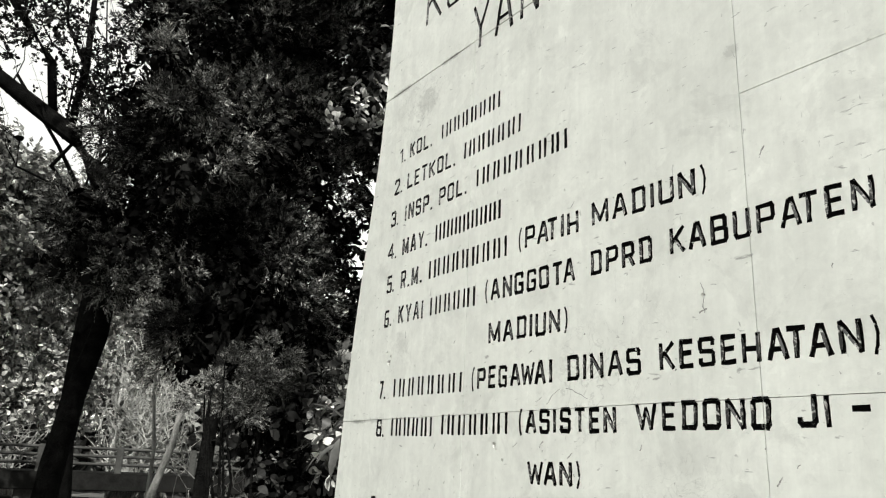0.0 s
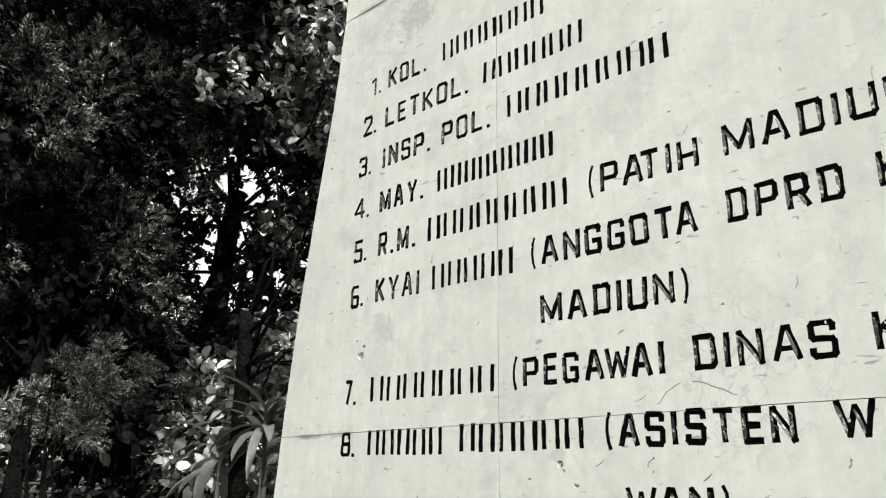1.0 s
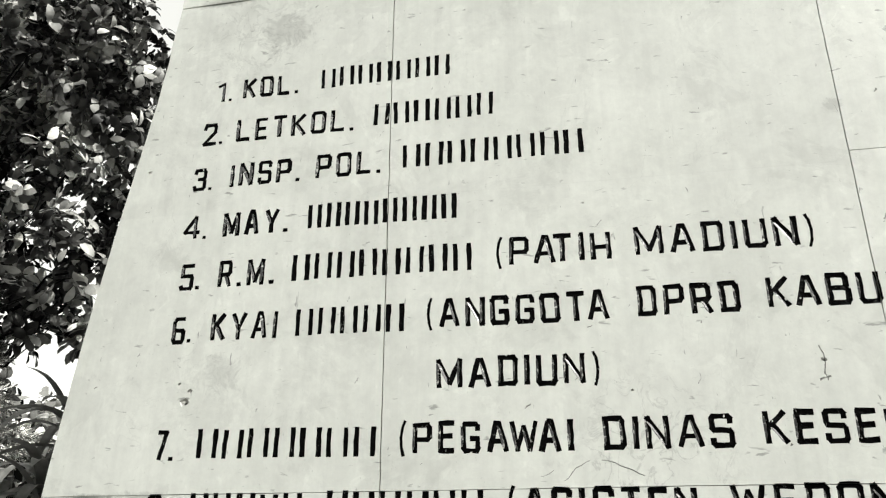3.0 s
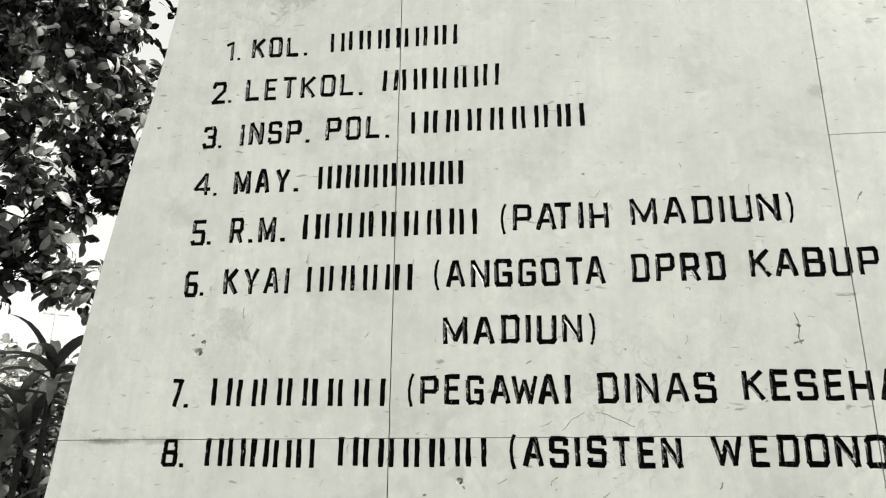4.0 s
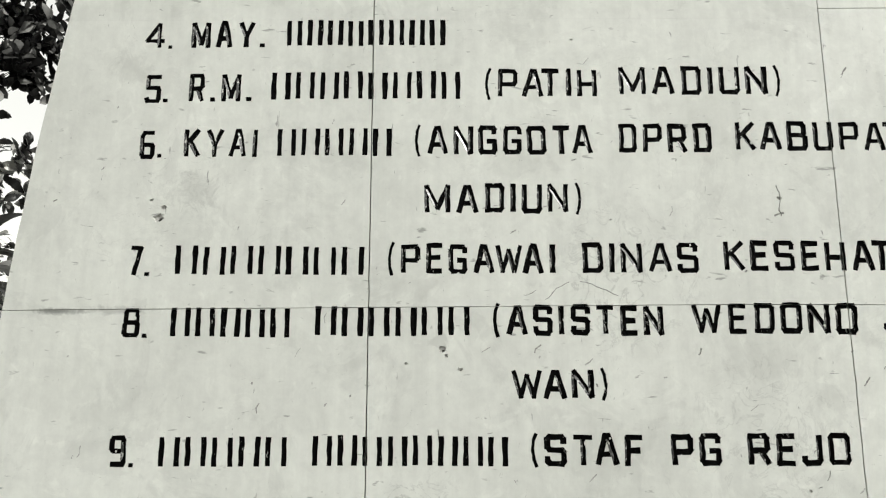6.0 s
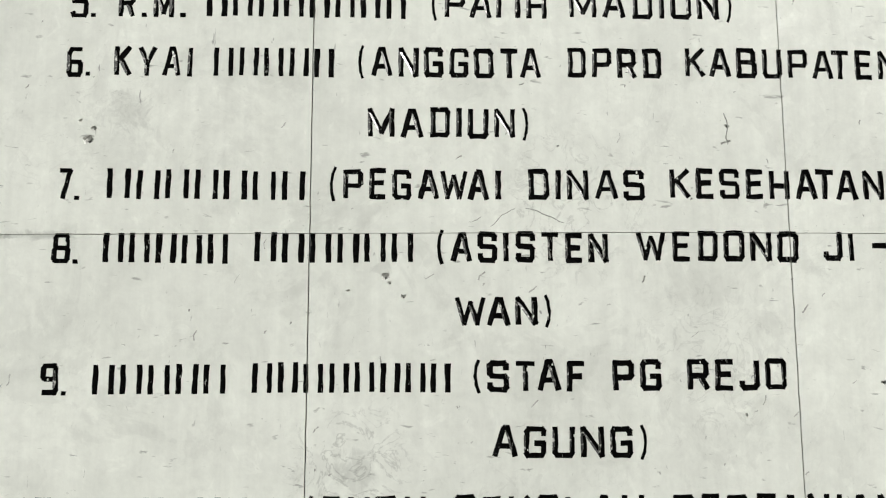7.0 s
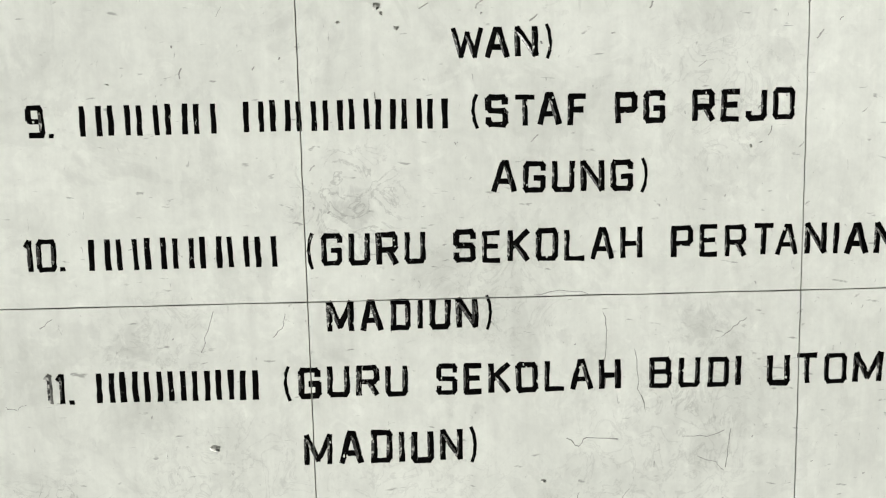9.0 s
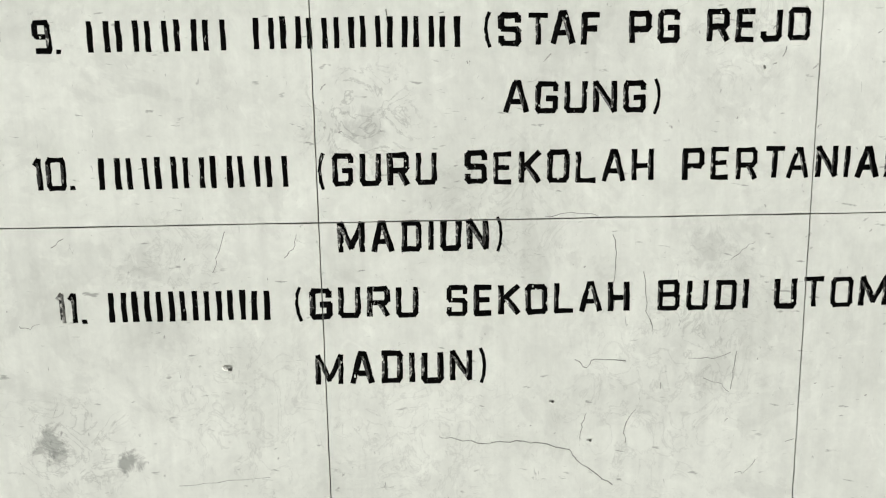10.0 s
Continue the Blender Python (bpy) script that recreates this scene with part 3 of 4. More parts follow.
def cut_word(text, u0, u1, base, height, stroke):
    widths = [GLYPHS[c][0] for c in text]
    gap = 0.0045 if text[0].isdigit() else (0.165 if text[0] == "*" else 0.2) * height
    kerns = [KERN.get(text[i : i + 2], 0.0) * height for i in range(len(text))]
    unit = (u1 - u0 - stroke * len(text) - gap * (len(text) - 1) - sum(kerns)) / sum(widths)
    u = u0 + stroke / 2
    for place, (c, w) in enumerate(zip(text, widths)):
        lean, lift = cut_rng.uniform(-0.025, 0.025), cut_rng.uniform(-0.0012, 0.0012)
        grow = 1 + cut_rng.uniform(-0.025, 0.025)
        half = stroke / 2 * cut_rng.uniform(0.89, 1.07) * (0.62 if c in "()" else 0.95 if text[0].isdigit() else 0.95 if c == "W" else 1.05)
        h = height - stroke
        quads = []
        for line in GLYPHS[c][1]:
            pts = [(u + x * w * unit + lean * y * h, base + stroke / 2 + lift + y * h * grow) for x, y in line]
            quads += stroke_quads(pts, half, 0.2, 4)
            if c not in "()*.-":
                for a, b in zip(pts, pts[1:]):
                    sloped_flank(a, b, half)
            if c == "*":
                CUTS.append(("bar", PAINT, 0.003, quads))
                quads = []
        if quads:
            CUTS.append(("letter", FADED if text == "11." and place == 0 else PAINT, 0.003, quads))
        u += w * unit + stroke + gap + kerns[place]


for z0, z1, height, stroke, words in LINES:
    left, right = words[0][1], words[-1][2]
    for text, y0, y1 in words:
        f = (left - (y0 + y1) / 2) / (left - right)
        cut_word(text, -y0, -y1, z0 + (z1 - z0) * f, height, stroke)

# pale flecks of stone at the letters' edges stand in for glints on the gloss
glint_rng = random.Random(37)
glint_flecks = []
for name, mat, depth, quads in CUTS:
    for quad in quads:
        if name == "letter" and glint_rng.random() < 0.05:
            u, v = glint_rng.choice(quad)
            r = glint_rng.uniform(0.0014, 0.003)
            lean = glint_rng.uniform(1.0, 2.2)
            glint_flecks.append(("flake", STONE, 0.0003, [[(u + math.cos(i * 1.047 + lean) * r * glint_rng.uniform(0.5, 1), v + math.sin(i * 1.047 + lean) * r * glint_rng.uniform(0.7, 1.5)) for i in range(6)]]))
CUTS[:0] = glint_flecks + FLANKS

# cracks and chips in the face
CRACKS = [
    [(1.72, 0.68), (1.691, 0.676), (1.628, 0.662), (1.605, 0.667), (1.565, 0.668), (1.526, 0.661), (1.47, 0.646), (1.454, 0.625), (1.413, 0.59), (1.373, 0.569)],
    [(1.15, 1.925), (1.142, 1.9), (1.148, 1.88), (1.14, 1.862)],
    [(1.53, 1.741), (1.49, 1.727), (1.453, 1.709)],
    [(1.60, 1.706), (1.575, 1.727), (1.547, 1.746)],
    [(1.64, 1.712), (1.61, 1.728)],
    [(1.45, 0.665), (1.445, 0.7), (1.435, 0.73)],
    [(1.52, 1.1), (1.46, 1.107), (1.41, 1.1)],
    [(1.345, 0.726), (1.365, 0.689), (1.359, 0.647)],
    [(1.461, 0.827), (1.441, 0.81), (1.426, 0.826), (1.348, 0.82)],
]
FINE_CRACKS = [
    [(1.393, 1.064), (1.388, 1.018), (1.392, 0.971), (1.389, 0.909)],
    [(1.334, 0.993), (1.328, 0.915), (1.31, 0.867)],
    [(1.152, 0.835), (1.158, 0.799), (1.16, 0.749)],
    [(1.246, 0.825), (1.199, 0.822), (1.156, 0.835)],
    [(1.213, 0.784), (1.18, 0.771), (1.16, 0.749)],
    [(1.143, 0.589), (1.123, 0.589), (1.099, 0.624)],
    [(1.173, 1.013), (1.148, 1.036), (1.118, 1.051)],
    [(2.1, 1.085), (2.117, 1.033), (2.128, 1.003)],
    [(1.971, 1.079), (1.98, 1.049), (1.999, 1.027)],
    [(2.482, 0.915), (2.461, 0.911), (2.441, 0.922)],
    [(2.407, 1.06), (2.382, 1.079)],
    [(2.214, 0.597), (2.121, 0.603), (2.02, 0.609)],
]
for place, line in enumerate(CRACKS + FINE_CRACKS):
    pts = []
    for (y0, z0), (y1, z1) in zip(line, line[1:]):
        for i in range(4):
            s = i / 4
            pts.append((-(y0 + (y1 - y0) * s) + cut_rng.uniform(-0.0025, 0.0025), z0 + (z1 - z0) * s + cut_rng.uniform(-0.0025, 0.0025)))
    CUTS.append(("crack", HAIRLINE, 0.0008, stroke_quads(pts, 0.0009 if place in (0, 1, 8) else 0.0006, 0.6, 1)))
nick_rng = random.Random(23)
for i in range(105):
    y, z = (nick_rng.uniform(0.75, 2.6), nick_rng.uniform(0.55, 2.9)) if i < 60 else (nick_rng.gauss(1.55, 0.3), nick_rng.gauss(1.62, 0.22))
    long, lean = nick_rng.choice((0.003, 0.004, 0.006, 0.008, 0.012, 0.018)), radians(nick_rng.gauss(52, 28))
    du, dv, bow = math.cos(lean) * long, math.sin(lean) * long, nick_rng.uniform(-0.2, 0.2) * long
    CUTS.append(("nick", NICK, 0.0012, stroke_quads([(-y, z), (-y + du / 2 + bow, z + dv / 2), (-y + du, z + dv)], nick_rng.uniform(0.0005, 0.0014), 0.6, 2)))
CHIPS = [(2.344, 1.863, 0.012), (2.335, 1.885, 0.006), (1.793, 1.611, 0.009), (1.785, 1.6, 0.006), (2.11, 0.826, 0.011), (1.145, 1.903, 0.006), (1.76, 1.575, 0.006), (2.36, 1.9, 0.006), (1.86, 1.585, 0.004), (0.87, 1.42, 0.006), (1.13, 1.36, 0.005), (1.47, 1.86, 0.004), (1.43, 0.665, 0.007), (1.535, 2.232, 0.005), (1.505, 0.745, 0.006), (2.5, 2.39, 0.006)]
for y, z, r in CHIPS:
    ring = []
    for i in range(9):
        a = 2 * math.pi * i / 9
        d = r * cut_rng.uniform(0.45, 1.15)
        ring.append((-y + math.cos(a) * d, z + math.sin(a) * d * 0.8))
    CUTS.append(("chip", CHIPPED, 0.003, [ring]))
    # a darker core, low and to one side, paints the shade inside the chip
    if r > 0.005:
        ring = [((a + y) * 0.4 - y + r * 0.25, z + (b - z) * 0.4 - r * 0.3) for a, b in ring]
        CUTS.insert(0, ("pit", PIT_SHADE, 0.006, [ring]))

monument = thing("monument", "whitish marble memorial slab wall with carved black lettering", "monument")
COLUMNS = [None, 1.931, 1.03, None]
ROWS = [0.5, 1.096, 1.693, 2.292, 2.848, 3.42]
ROW_GAP = {1.096: 0.0026, 1.693: 0.0012, 2.292: 0.0018, 2.848: 0.004, 3.42: 0.003}
COLUMN_GAP = {1.931: 0.0022, 1.03: 0.0018}
SLAB_THICK = 0.03


def column_y(col, z):
    """The upright joints lean a little."""
    return COLUMNS[col] + ((z - 1.1) * 0.0065 - 0.001 if col == 2 else (z - 1.0) * 0.0025)


def row_z(z, y):
    """The level joints sag or step a little."""
    if z == 1.693:
        return 1.697 - 0.0098 * max(0.0, y - 1.25)
    if z == 2.292:
        return 2.277 if y > 1.04 else 2.298
    return {2.848: 2.842}.get(z, z)


def slab_outline(row, col):
    """The slab's outline in (u, v), counter-clockwise; u runs against y."""
    tight = lambda z: 0.00015 if z == 2.292 and col < 2 else ROW_GAP.get(z, 0)
    low, high = ROWS[row], ROWS[row + 1]
    left_y, right_y = ((2.6, 1.935), (1.93, 1.04), (1.02, 0.35))[col]

    def upright(side_y):
        a, b = row_z(low, side_y) + tight(low) / 2, row_z(high, side_y) - tight(high) / 2
        return [a + (b - a) * i / 21 for i in range(22)]

    steps = upright(left_y)
    if COLUMNS[col] is None:
        left = [(-edge_y(z) + 0.0025 * noise.noise((z * 14, 3.0, 0.0)), z) for z in steps]
    else:
        u = COLUMN_GAP[COLUMNS[col]] / 2
        left = [(u - column_y(col, z) + 0.0011 * noise.noise((z * 26, col, 1.0)) + 0.0008 * max(0, noise.noise((z * 90, col, 2.0))), z) for z in steps]
    steps = upright(right_y)
    if COLUMNS[col + 1] is None:
        right = [(-(2 * CENTRE - edge_y(z)), z) for z in steps]
    else:
        u = -COLUMN_GAP[COLUMNS[col + 1]] / 2
        right = [(u - column_y(col + 1, z) + 0.0011 * noise.noise((z * 26, col + 1, 1.0)) - 0.0008 * max(0, noise.noise((z * 90, col, 7.0))), z) for z in steps]
    above, below = [], []
    for i in range(1, 40):
        f = i / 40
        u = right[-1][0] + (left[-1][0] - right[-1][0]) * f
        above.append((u, row_z(high, -u if high != 2.292 else left_y) - tight(high) / 2 + tight(high) * 0.44 * noise.noise((u * 9, high, 3.0))))
        u = left[0][0] + (right[0][0] - left[0][0]) * f
        below.append((u, row_z(low, -u if low != 2.292 else left_y) + tight(low) / 2 + tight(low) * 0.44 * noise.noise((u * 11, low, 8.0))))
    return right + above + left[::-1] + below


def ccw(poly):
    area = sum(a[0] * b[1] - b[0] * a[1] for a, b in zip(poly, poly[1:] + poly[:1]))
    return poly if area > 0 else poly[::-1]


cut_boxes = []
for name, mat, depth, quads in CUTS:
    us, vs = [p[0] for q in quads for p in q], [p[1] for q in quads for p in q]
    cut_boxes.append((min(us), max(us), min(vs), max(vs)))
cut_meshes = [([], []) for _ in CUTS]
for row in range(len(ROWS) - 1):
    for col in range(3):
        outline = ccw(slab_outline(row, col))
        us, vs = [p[0] for p in outline], [p[1] for p in outline]
        span = (min(us), max(us), min(vs), max(vs))
        pts, polys, owner = [Vector(p) for p in outline], [list(range(len(outline)))], [-1]
        for c, (name, mat, depth, quads) in enumerate(CUTS):
            b = cut_boxes[c]
            if b[0] > span[1] or b[1] < span[0] or b[2] > span[3] or b[3] < span[2]:
                continue
            for q in quads:
                k = len(pts)
                q = ccw(q)
                pts.extend(Vector(p) for p in q)
                polys.append(list(range(k, k + len(q))))
                owner.append(c)
        ov, _, of, _, _, origin = delaunay_2d_cdt(pts, [], polys, 0, 1e-6)
        kind = []
        for o in origin:
            if 0 not in o:
                kind.append(None)
            else:
                mine = [owner[i] for i in o if i > 0]
                kind.append(min(mine) if mine else -1)
        around = {}
        for i, tri in enumerate(of):
            for a, b in zip(tri, tri[1:] + tri[:1]):
                around[(a, b)] = i
        proud = cut_rng.uniform(-0.0004, 0.0004) if row not in (2, 3) else 0.0
        front = FACE + proud
        verts, faces, index = [], [], {}

        def corner(i):
            if i not in index:
                index[i] = len(verts)
                verts.append((front, -ov[i].x, ov[i].y))
            return index[i]

        for i, tri in enumerate(of):
            if kind[i] == -1:
                faces.append(tuple(corner(a) for a in tri))
            elif kind[i] is not None:
                cv, cf = cut_meshes[kind[i]]
                deep = CUTS[kind[i]][2]
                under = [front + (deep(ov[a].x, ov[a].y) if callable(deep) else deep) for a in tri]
                k = len(cv)
                cv.extend((x, -ov[a].x, ov[a].y) for x, a in zip(under, tri))
                cf.append(tuple(range(k, k + len(tri))))
                for a, b, xa, xb in zip(tri, tri[1:] + tri[:1], under, under[1:] + under[:1]):
                    other = around.get((b, a))
                    if other is None or kind[other] is None or kind[other] == -1:
                        k = len(cv)
                        cv.extend([(front, -ov[a].x, ov[a].y), (front, -ov[b].x, ov[b].y), (xb, -ov[b].x, ov[b].y), (xa, -ov[a].x, ov[a].y)])
                        cf.append((k, k + 1, k + 2, k + 3))
        k = len(verts)
        n = len(outline)
        for p in outline:
            verts.append((front, -p[0], p[1]))
        for p in outline:
            verts.append((FACE + SLAB_THICK, -p[0], p[1]))
        faces.extend((k + (i + 1) % n, k + i, k + n + i, k + n + (i + 1) % n) for i in range(n))
        faces.append(tuple(k + n + i for i in range(n))[::-1])
        part("slab", mesh_of("slab", verts, faces, STONE), monument)
CUT_LABELS = {"crack": "thin dirty crack", "chip": "rough chipped spot", "flake": "pale fleck of stone put in for a glint", "nick": "small dirty nick", "flank": "glossy sloping side of the cut", "pit": "small pit with its shade painted in"}
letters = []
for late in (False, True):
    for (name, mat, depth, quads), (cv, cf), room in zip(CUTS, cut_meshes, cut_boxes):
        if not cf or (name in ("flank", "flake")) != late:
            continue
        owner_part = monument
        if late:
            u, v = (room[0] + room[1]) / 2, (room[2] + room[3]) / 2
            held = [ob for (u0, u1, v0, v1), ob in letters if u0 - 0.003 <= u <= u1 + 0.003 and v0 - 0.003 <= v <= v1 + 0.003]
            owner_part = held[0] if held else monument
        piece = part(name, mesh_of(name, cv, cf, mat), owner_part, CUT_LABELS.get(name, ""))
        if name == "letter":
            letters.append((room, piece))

# core and plinth behind and under the slabs
zs = [0.5 + 2.91 * i / 16 for i in range(17)]
ring = [(edge_y(z) - 0.006, z) for z in zs] + [(2 * CENTRE - edge_y(z) + 0.006, z) for z in zs[::-1]]
v = [(FACE + SLAB_THICK, y, z) for y, z in ring] + [(FACE + 0.5, y, z) for y, z in ring]
n = len(ring)
f = [tuple(range(n)), tuple(range(n, 2 * n))[::-1]] + [(i, n + i, n + (i + 1) % n, (i + 1) % n) for i in range(n)]
part("core", mesh_of("core", v, f, CORE), monument)
plinth = part("plinth", bevelled_box("plinth", (0.46, 2.62, 0.52), STONE, 0.012), monument, "low marble plinth")
plinth.location = (FACE + 0.26, CENTRE, 0.24)

# ---- trees and plants ----
dark_rows = [(77, 22, 8.5, 0.85, 1), (74.5, 30, 8.8, 1.1, 1), (71.5, 22, 8.9, 1.2, 1.2), (76, 15, 8.6, 0.92, 0.9), (79.5, 13.5, 8.7, 0.45, 0.55), (71, 13, 8.8, 1.1, 1.1), (67.5, 18, 9.2, 1.0, 0.9), (72.5, 8, 8.6, 0.65, 0.8), (69, 29, 9.3, 1.2, 1.1), (66.5, 8, 9.2, 0.9, 0.9), (76, 24.5, 7.6, 0.42, 0.9), (78, 27, 7.6, 0.36, 0.8), (74, 22, 7.6, 0.4, 0.9), (75.5, 19.8, 7.5, 0.3, 0.8), (81.5, 16, 8.1, 0.42, 0.8), (80, 13, 8.0, 0.42, 0.8), (82.5, 12.5, 8.2, 0.36, 0.7)]
c = clumps_at(STAND_A, dark_rows)
base, fork = at(STAND_A, 82.2, 0, 9.0), at(STAND_A, 78.5, 20, 9.0)
base.z = 0
conifer = tree("conifer_tree", "tall dark conifer with feathery drooping sprays beside the bridge", base, fork, c, spray_leaves("crown", c, 2000, 0.14, LEAF_CONIFER, 11), 0.125, BARK, 3, sides=14)

inner = part("inner_foliage", rosette_leaves("inner_foliage", [(x, y, z, r * 0.78, d) for x, y, z, r, d in c], 150, 0.13, LEAF_INNER, 12, 7, 0.9), conifer, "dense inner foliage with shade painted into its colour")
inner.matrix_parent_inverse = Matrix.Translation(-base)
rows = [(88.5, 29, 12.5, 1.0, 0.55), (85, 27, 12.0, 0.8, 0.5), (90.5, 22, 13, 0.7, 0.3), (83, 33, 12.5, 1.0, 0.6), (87, 34, 12.5, 1.0, 0.5), (82.5, 24, 12.4, 0.6, 0.5), (92, 28, 13, 1.0, 0.5), (82, 28, 12.4, 0.7, 0.5), (80.5, 24.5, 12.3, 0.6, 0.6), (84, 23.7, 12.4, 0.45, 0.4), (80, 31, 12.4, 0.7, 0.6)]
c = clumps_at(STAND_A, rows)
base, fork = at(STAND_A, 81.0, 0, 12.8), at(STAND_A, 80.8, 17, 12.6)
base.z = 0
shade_tree = tree("shade_tree", "dark branching tree with small sparse leaves against the sky", base, fork, c, rosette_leaves("crown", c, 150, 0.08, LEAF_DARK, 21, 6), 0.19, BARK, 5)
v, f = [], []
rng = random.Random(2)
bough = [fork] + [at(STAND_A, az, el, 12.4) for az, el in ((81.9, 18.8), (84.2, 21.1), (87.1, 22.5), (89.5, 23.7), (93, 26))]
tube(v, f, bough, [0.17, 0.165, 0.15, 0.13, 0.12, 0.09], 8)
tube(v, f, [at(STAND_A, 84.2, 21.1, 12.4), at(STAND_A, 83.9, 25.5, 12.3), at(STAND_A, 84.2, 30, 12.2), at(STAND_A, 84.0, 35, 12.2)], [0.07, 0.06, 0.045, 0.03], 6)
tube(v, f, [at(STAND_A, 85.4, 21.6, 12.4), at(STAND_A, 86.2, 25.4, 12.3), at(STAND_A, 88.2, 27.4, 12.3), at(STAND_A, 91, 30, 12.2)], [0.07, 0.065, 0.06, 0.05], 6)
tube(v, f, [at(STAND_A, 84.4, 21.1, 12.4), at(STAND_A, 82, 22, 12.3), at(STAND_A, 79.5, 22.2, 12.3)], [0.06, 0.05, 0.03], 6)
inv = Matrix.Translation(-base)


def added_shade_crown(owner, base, start, x0, x1, y0, y1, z0, z1, count, per, leaf, seed, gap=(99, 99)):
    """A wide unseen crown added above a tall tree for shade: far-reaching limbs and leafy clumps with gaps between
    them.
    """
    rng = random.Random(seed)
    back = Matrix.Translation(-Vector(base))
    spots = []
    for _ in range(count):
        spot = (rng.uniform(x0, x1), rng.uniform(y0, y1), rng.uniform(z0, z1), rng.uniform(0.7, 1.15), 1.0)
        if math.hypot(spot[0] - gap[0], spot[1] - gap[1]) > 2.5:
            spots.append(spot)
    for x, y, z, r, dens in spots[::14]:
        v, f = [], []
        tube(v, f, wander(start, (x, y, z), 7, 0.35, rng), [0.1 * (1 - 0.11 * k) for k in range(8)], 6)
        part("limb", mesh_of("limb", [back @ p for p in v], f, BARK, True), owner)
    crown = part("upper_crown", rosette_leaves("upper_crown", spots, per, leaf, LEAF_DARK, seed, 7, 0.55), owner, "wide unseen leafy crown added for shade")
    crown.matrix_parent_inverse = back


# unseen upper trunk, added to carry the shading crown
leader = at(STAND_A, 75.5, 39, 11.6)
v2, f2 = [], []
tube(v2, f2, wander(fork, leader, 6, 0.12, rng), [0.15, 0.145, 0.14, 0.13, 0.12, 0.11, 0.1], 8)
part("leader", mesh_of("leader", [inv @ p for p in v2], f2, BARK, True), shade_tree, "unseen upper trunk added to carry the shading crown")
# unseen crown added as a sunshade; its gap lights the conifer's front tufts
added_shade_crown(shade_tree, base, leader, -4.5, 5.5, 1.8, 9.0, 8.6, 10.6, 92, 8, 0.3, 44, gap=(-0.4, 4.3))
part("bough", mesh_of("bough", [inv @ p for p in v], f, BARK, True), shade_tree, "thick bare slanting bough")

rows = [(58, 33, 10.5, 1.25, 1), (64, 35, 10.5, 1.25, 1), (54, 28, 10, 1.1, 0.9), (61, 26, 10.6, 1.1, 0.9), (66, 24, 10.8, 0.9, 0.7), (56, 21, 10.3, 0.6, 0.35), (58.3, 16.5, 10.4, 0.75, 0.24), (62.5, 18.5, 10.6, 0.55, 0.28), (59.5, 12, 10.6, 0.5, 0.22), (65, 12, 11, 0.8, 0.6), (64.3, 15.5, 10.6, 0.5, 0.6), (54, 11, 10.2, 0.5, 0.4), (61, 6.5, 10.6, 0.9, 0.8), (56, 4, 10, 0.9, 0.9), (51.5, 36, 10, 1.2, 1), (69, 36, 10.5, 1.2, 1), (67, 4, 11, 0.8, 0.8)]
c = clumps_at(STAND_A, rows)
base, fork = at(STAND_A, 62, 0, 10.8), at(STAND_A, 60, 20, 10.6)
base.z = 0
tree("broadleaf_tree", "dark broadleaf tree with gaps of bright sky in its crown", base, fork, c, rosette_leaves("crown", c, 165, 0.125, LEAF_DARK, 31, 7), 0.2, BARK, 8)

rows = [(42, 33, 3.6, 0.3, 1), (39, 34, 3.55, 0.28, 1), (36, 32, 3.5, 0.22, 1), (40, 28.5, 3.6, 0.27, 1), (38.5, 30.5, 3.7, 0.22, 1), (37, 27.5, 3.5, 0.2, 1), (43.5, 28.5, 3.7, 0.27, 1), (46, 34.5, 3.7, 0.27, 1), (34.4, 28.5, 3.55, 0.1, 0.8)]
rows += [(39.5, 24.8, 3.6, 0.13, 1), (42, 22, 3.7, 0.15, 1), (48.5, 27, 4.2, 0.16, 0.6), (44, 20, 4.1, 0.16, 0.5), (42.5, 23, 3.9, 0.18, 0.7), (49, 19, 4.3, 0.16, 0.5), (45, 12.5, 4.2, 0.2, 0.6), (55, 30, 4.6, 0.3, 0.4)]
rows += [(35.5, 24, 3.7, 0.17, 1), (34, 22, 3.7, 0.17, 1), (32.6, 23.6, 3.7, 0.15, 1), (34.3, 26.6, 3.7, 0.12, 1), (33.3, 19.8, 3.7, 0.12, 1), (33, 25.8, 3.7, 0.14, 1), (34.8, 19.9, 3.7, 0.12, 1), (36.2, 22.2, 3.7, 0.13, 1), (35, 20.5, 3.75, 0.1, 0.9), (38.5, 19.5, 3.45, 0.16, 1), (37, 17.5, 3.45, 0.12, 1), (40.5, 18, 3.5, 0.18, 1)]
rows += [(39.5, 15, 3.7, 0.12, 1), (37.5, 14, 3.7, 0.12, 1), (35.5, 13.2, 3.7, 0.12, 1), (33.8, 12.6, 3.7, 0.12, 1), (41.5, 13.5, 3.8, 0.2, 0.9), (31.5, 28.5, 4.2, 0.12, 0.6), (30.5, 17, 3.5, 0.12, 0.8)]
c = clumps_at(STAND_B, rows)
base, fork = Vector((2.75, 4.75, 0)), Vector((2.55, 4.6, 2.5))
tree("laurel_tree", "small broadleaf tree with glossy oval leaves in rosettes", base, fork, c, rosette_leaves("crown", [(x, y, z, r * 1.12, d) for x, y, z, r, d in c], 210, 0.078, LEAF_NEAR, 41, 7), 0.06, BARK, 9, limb_step=3)


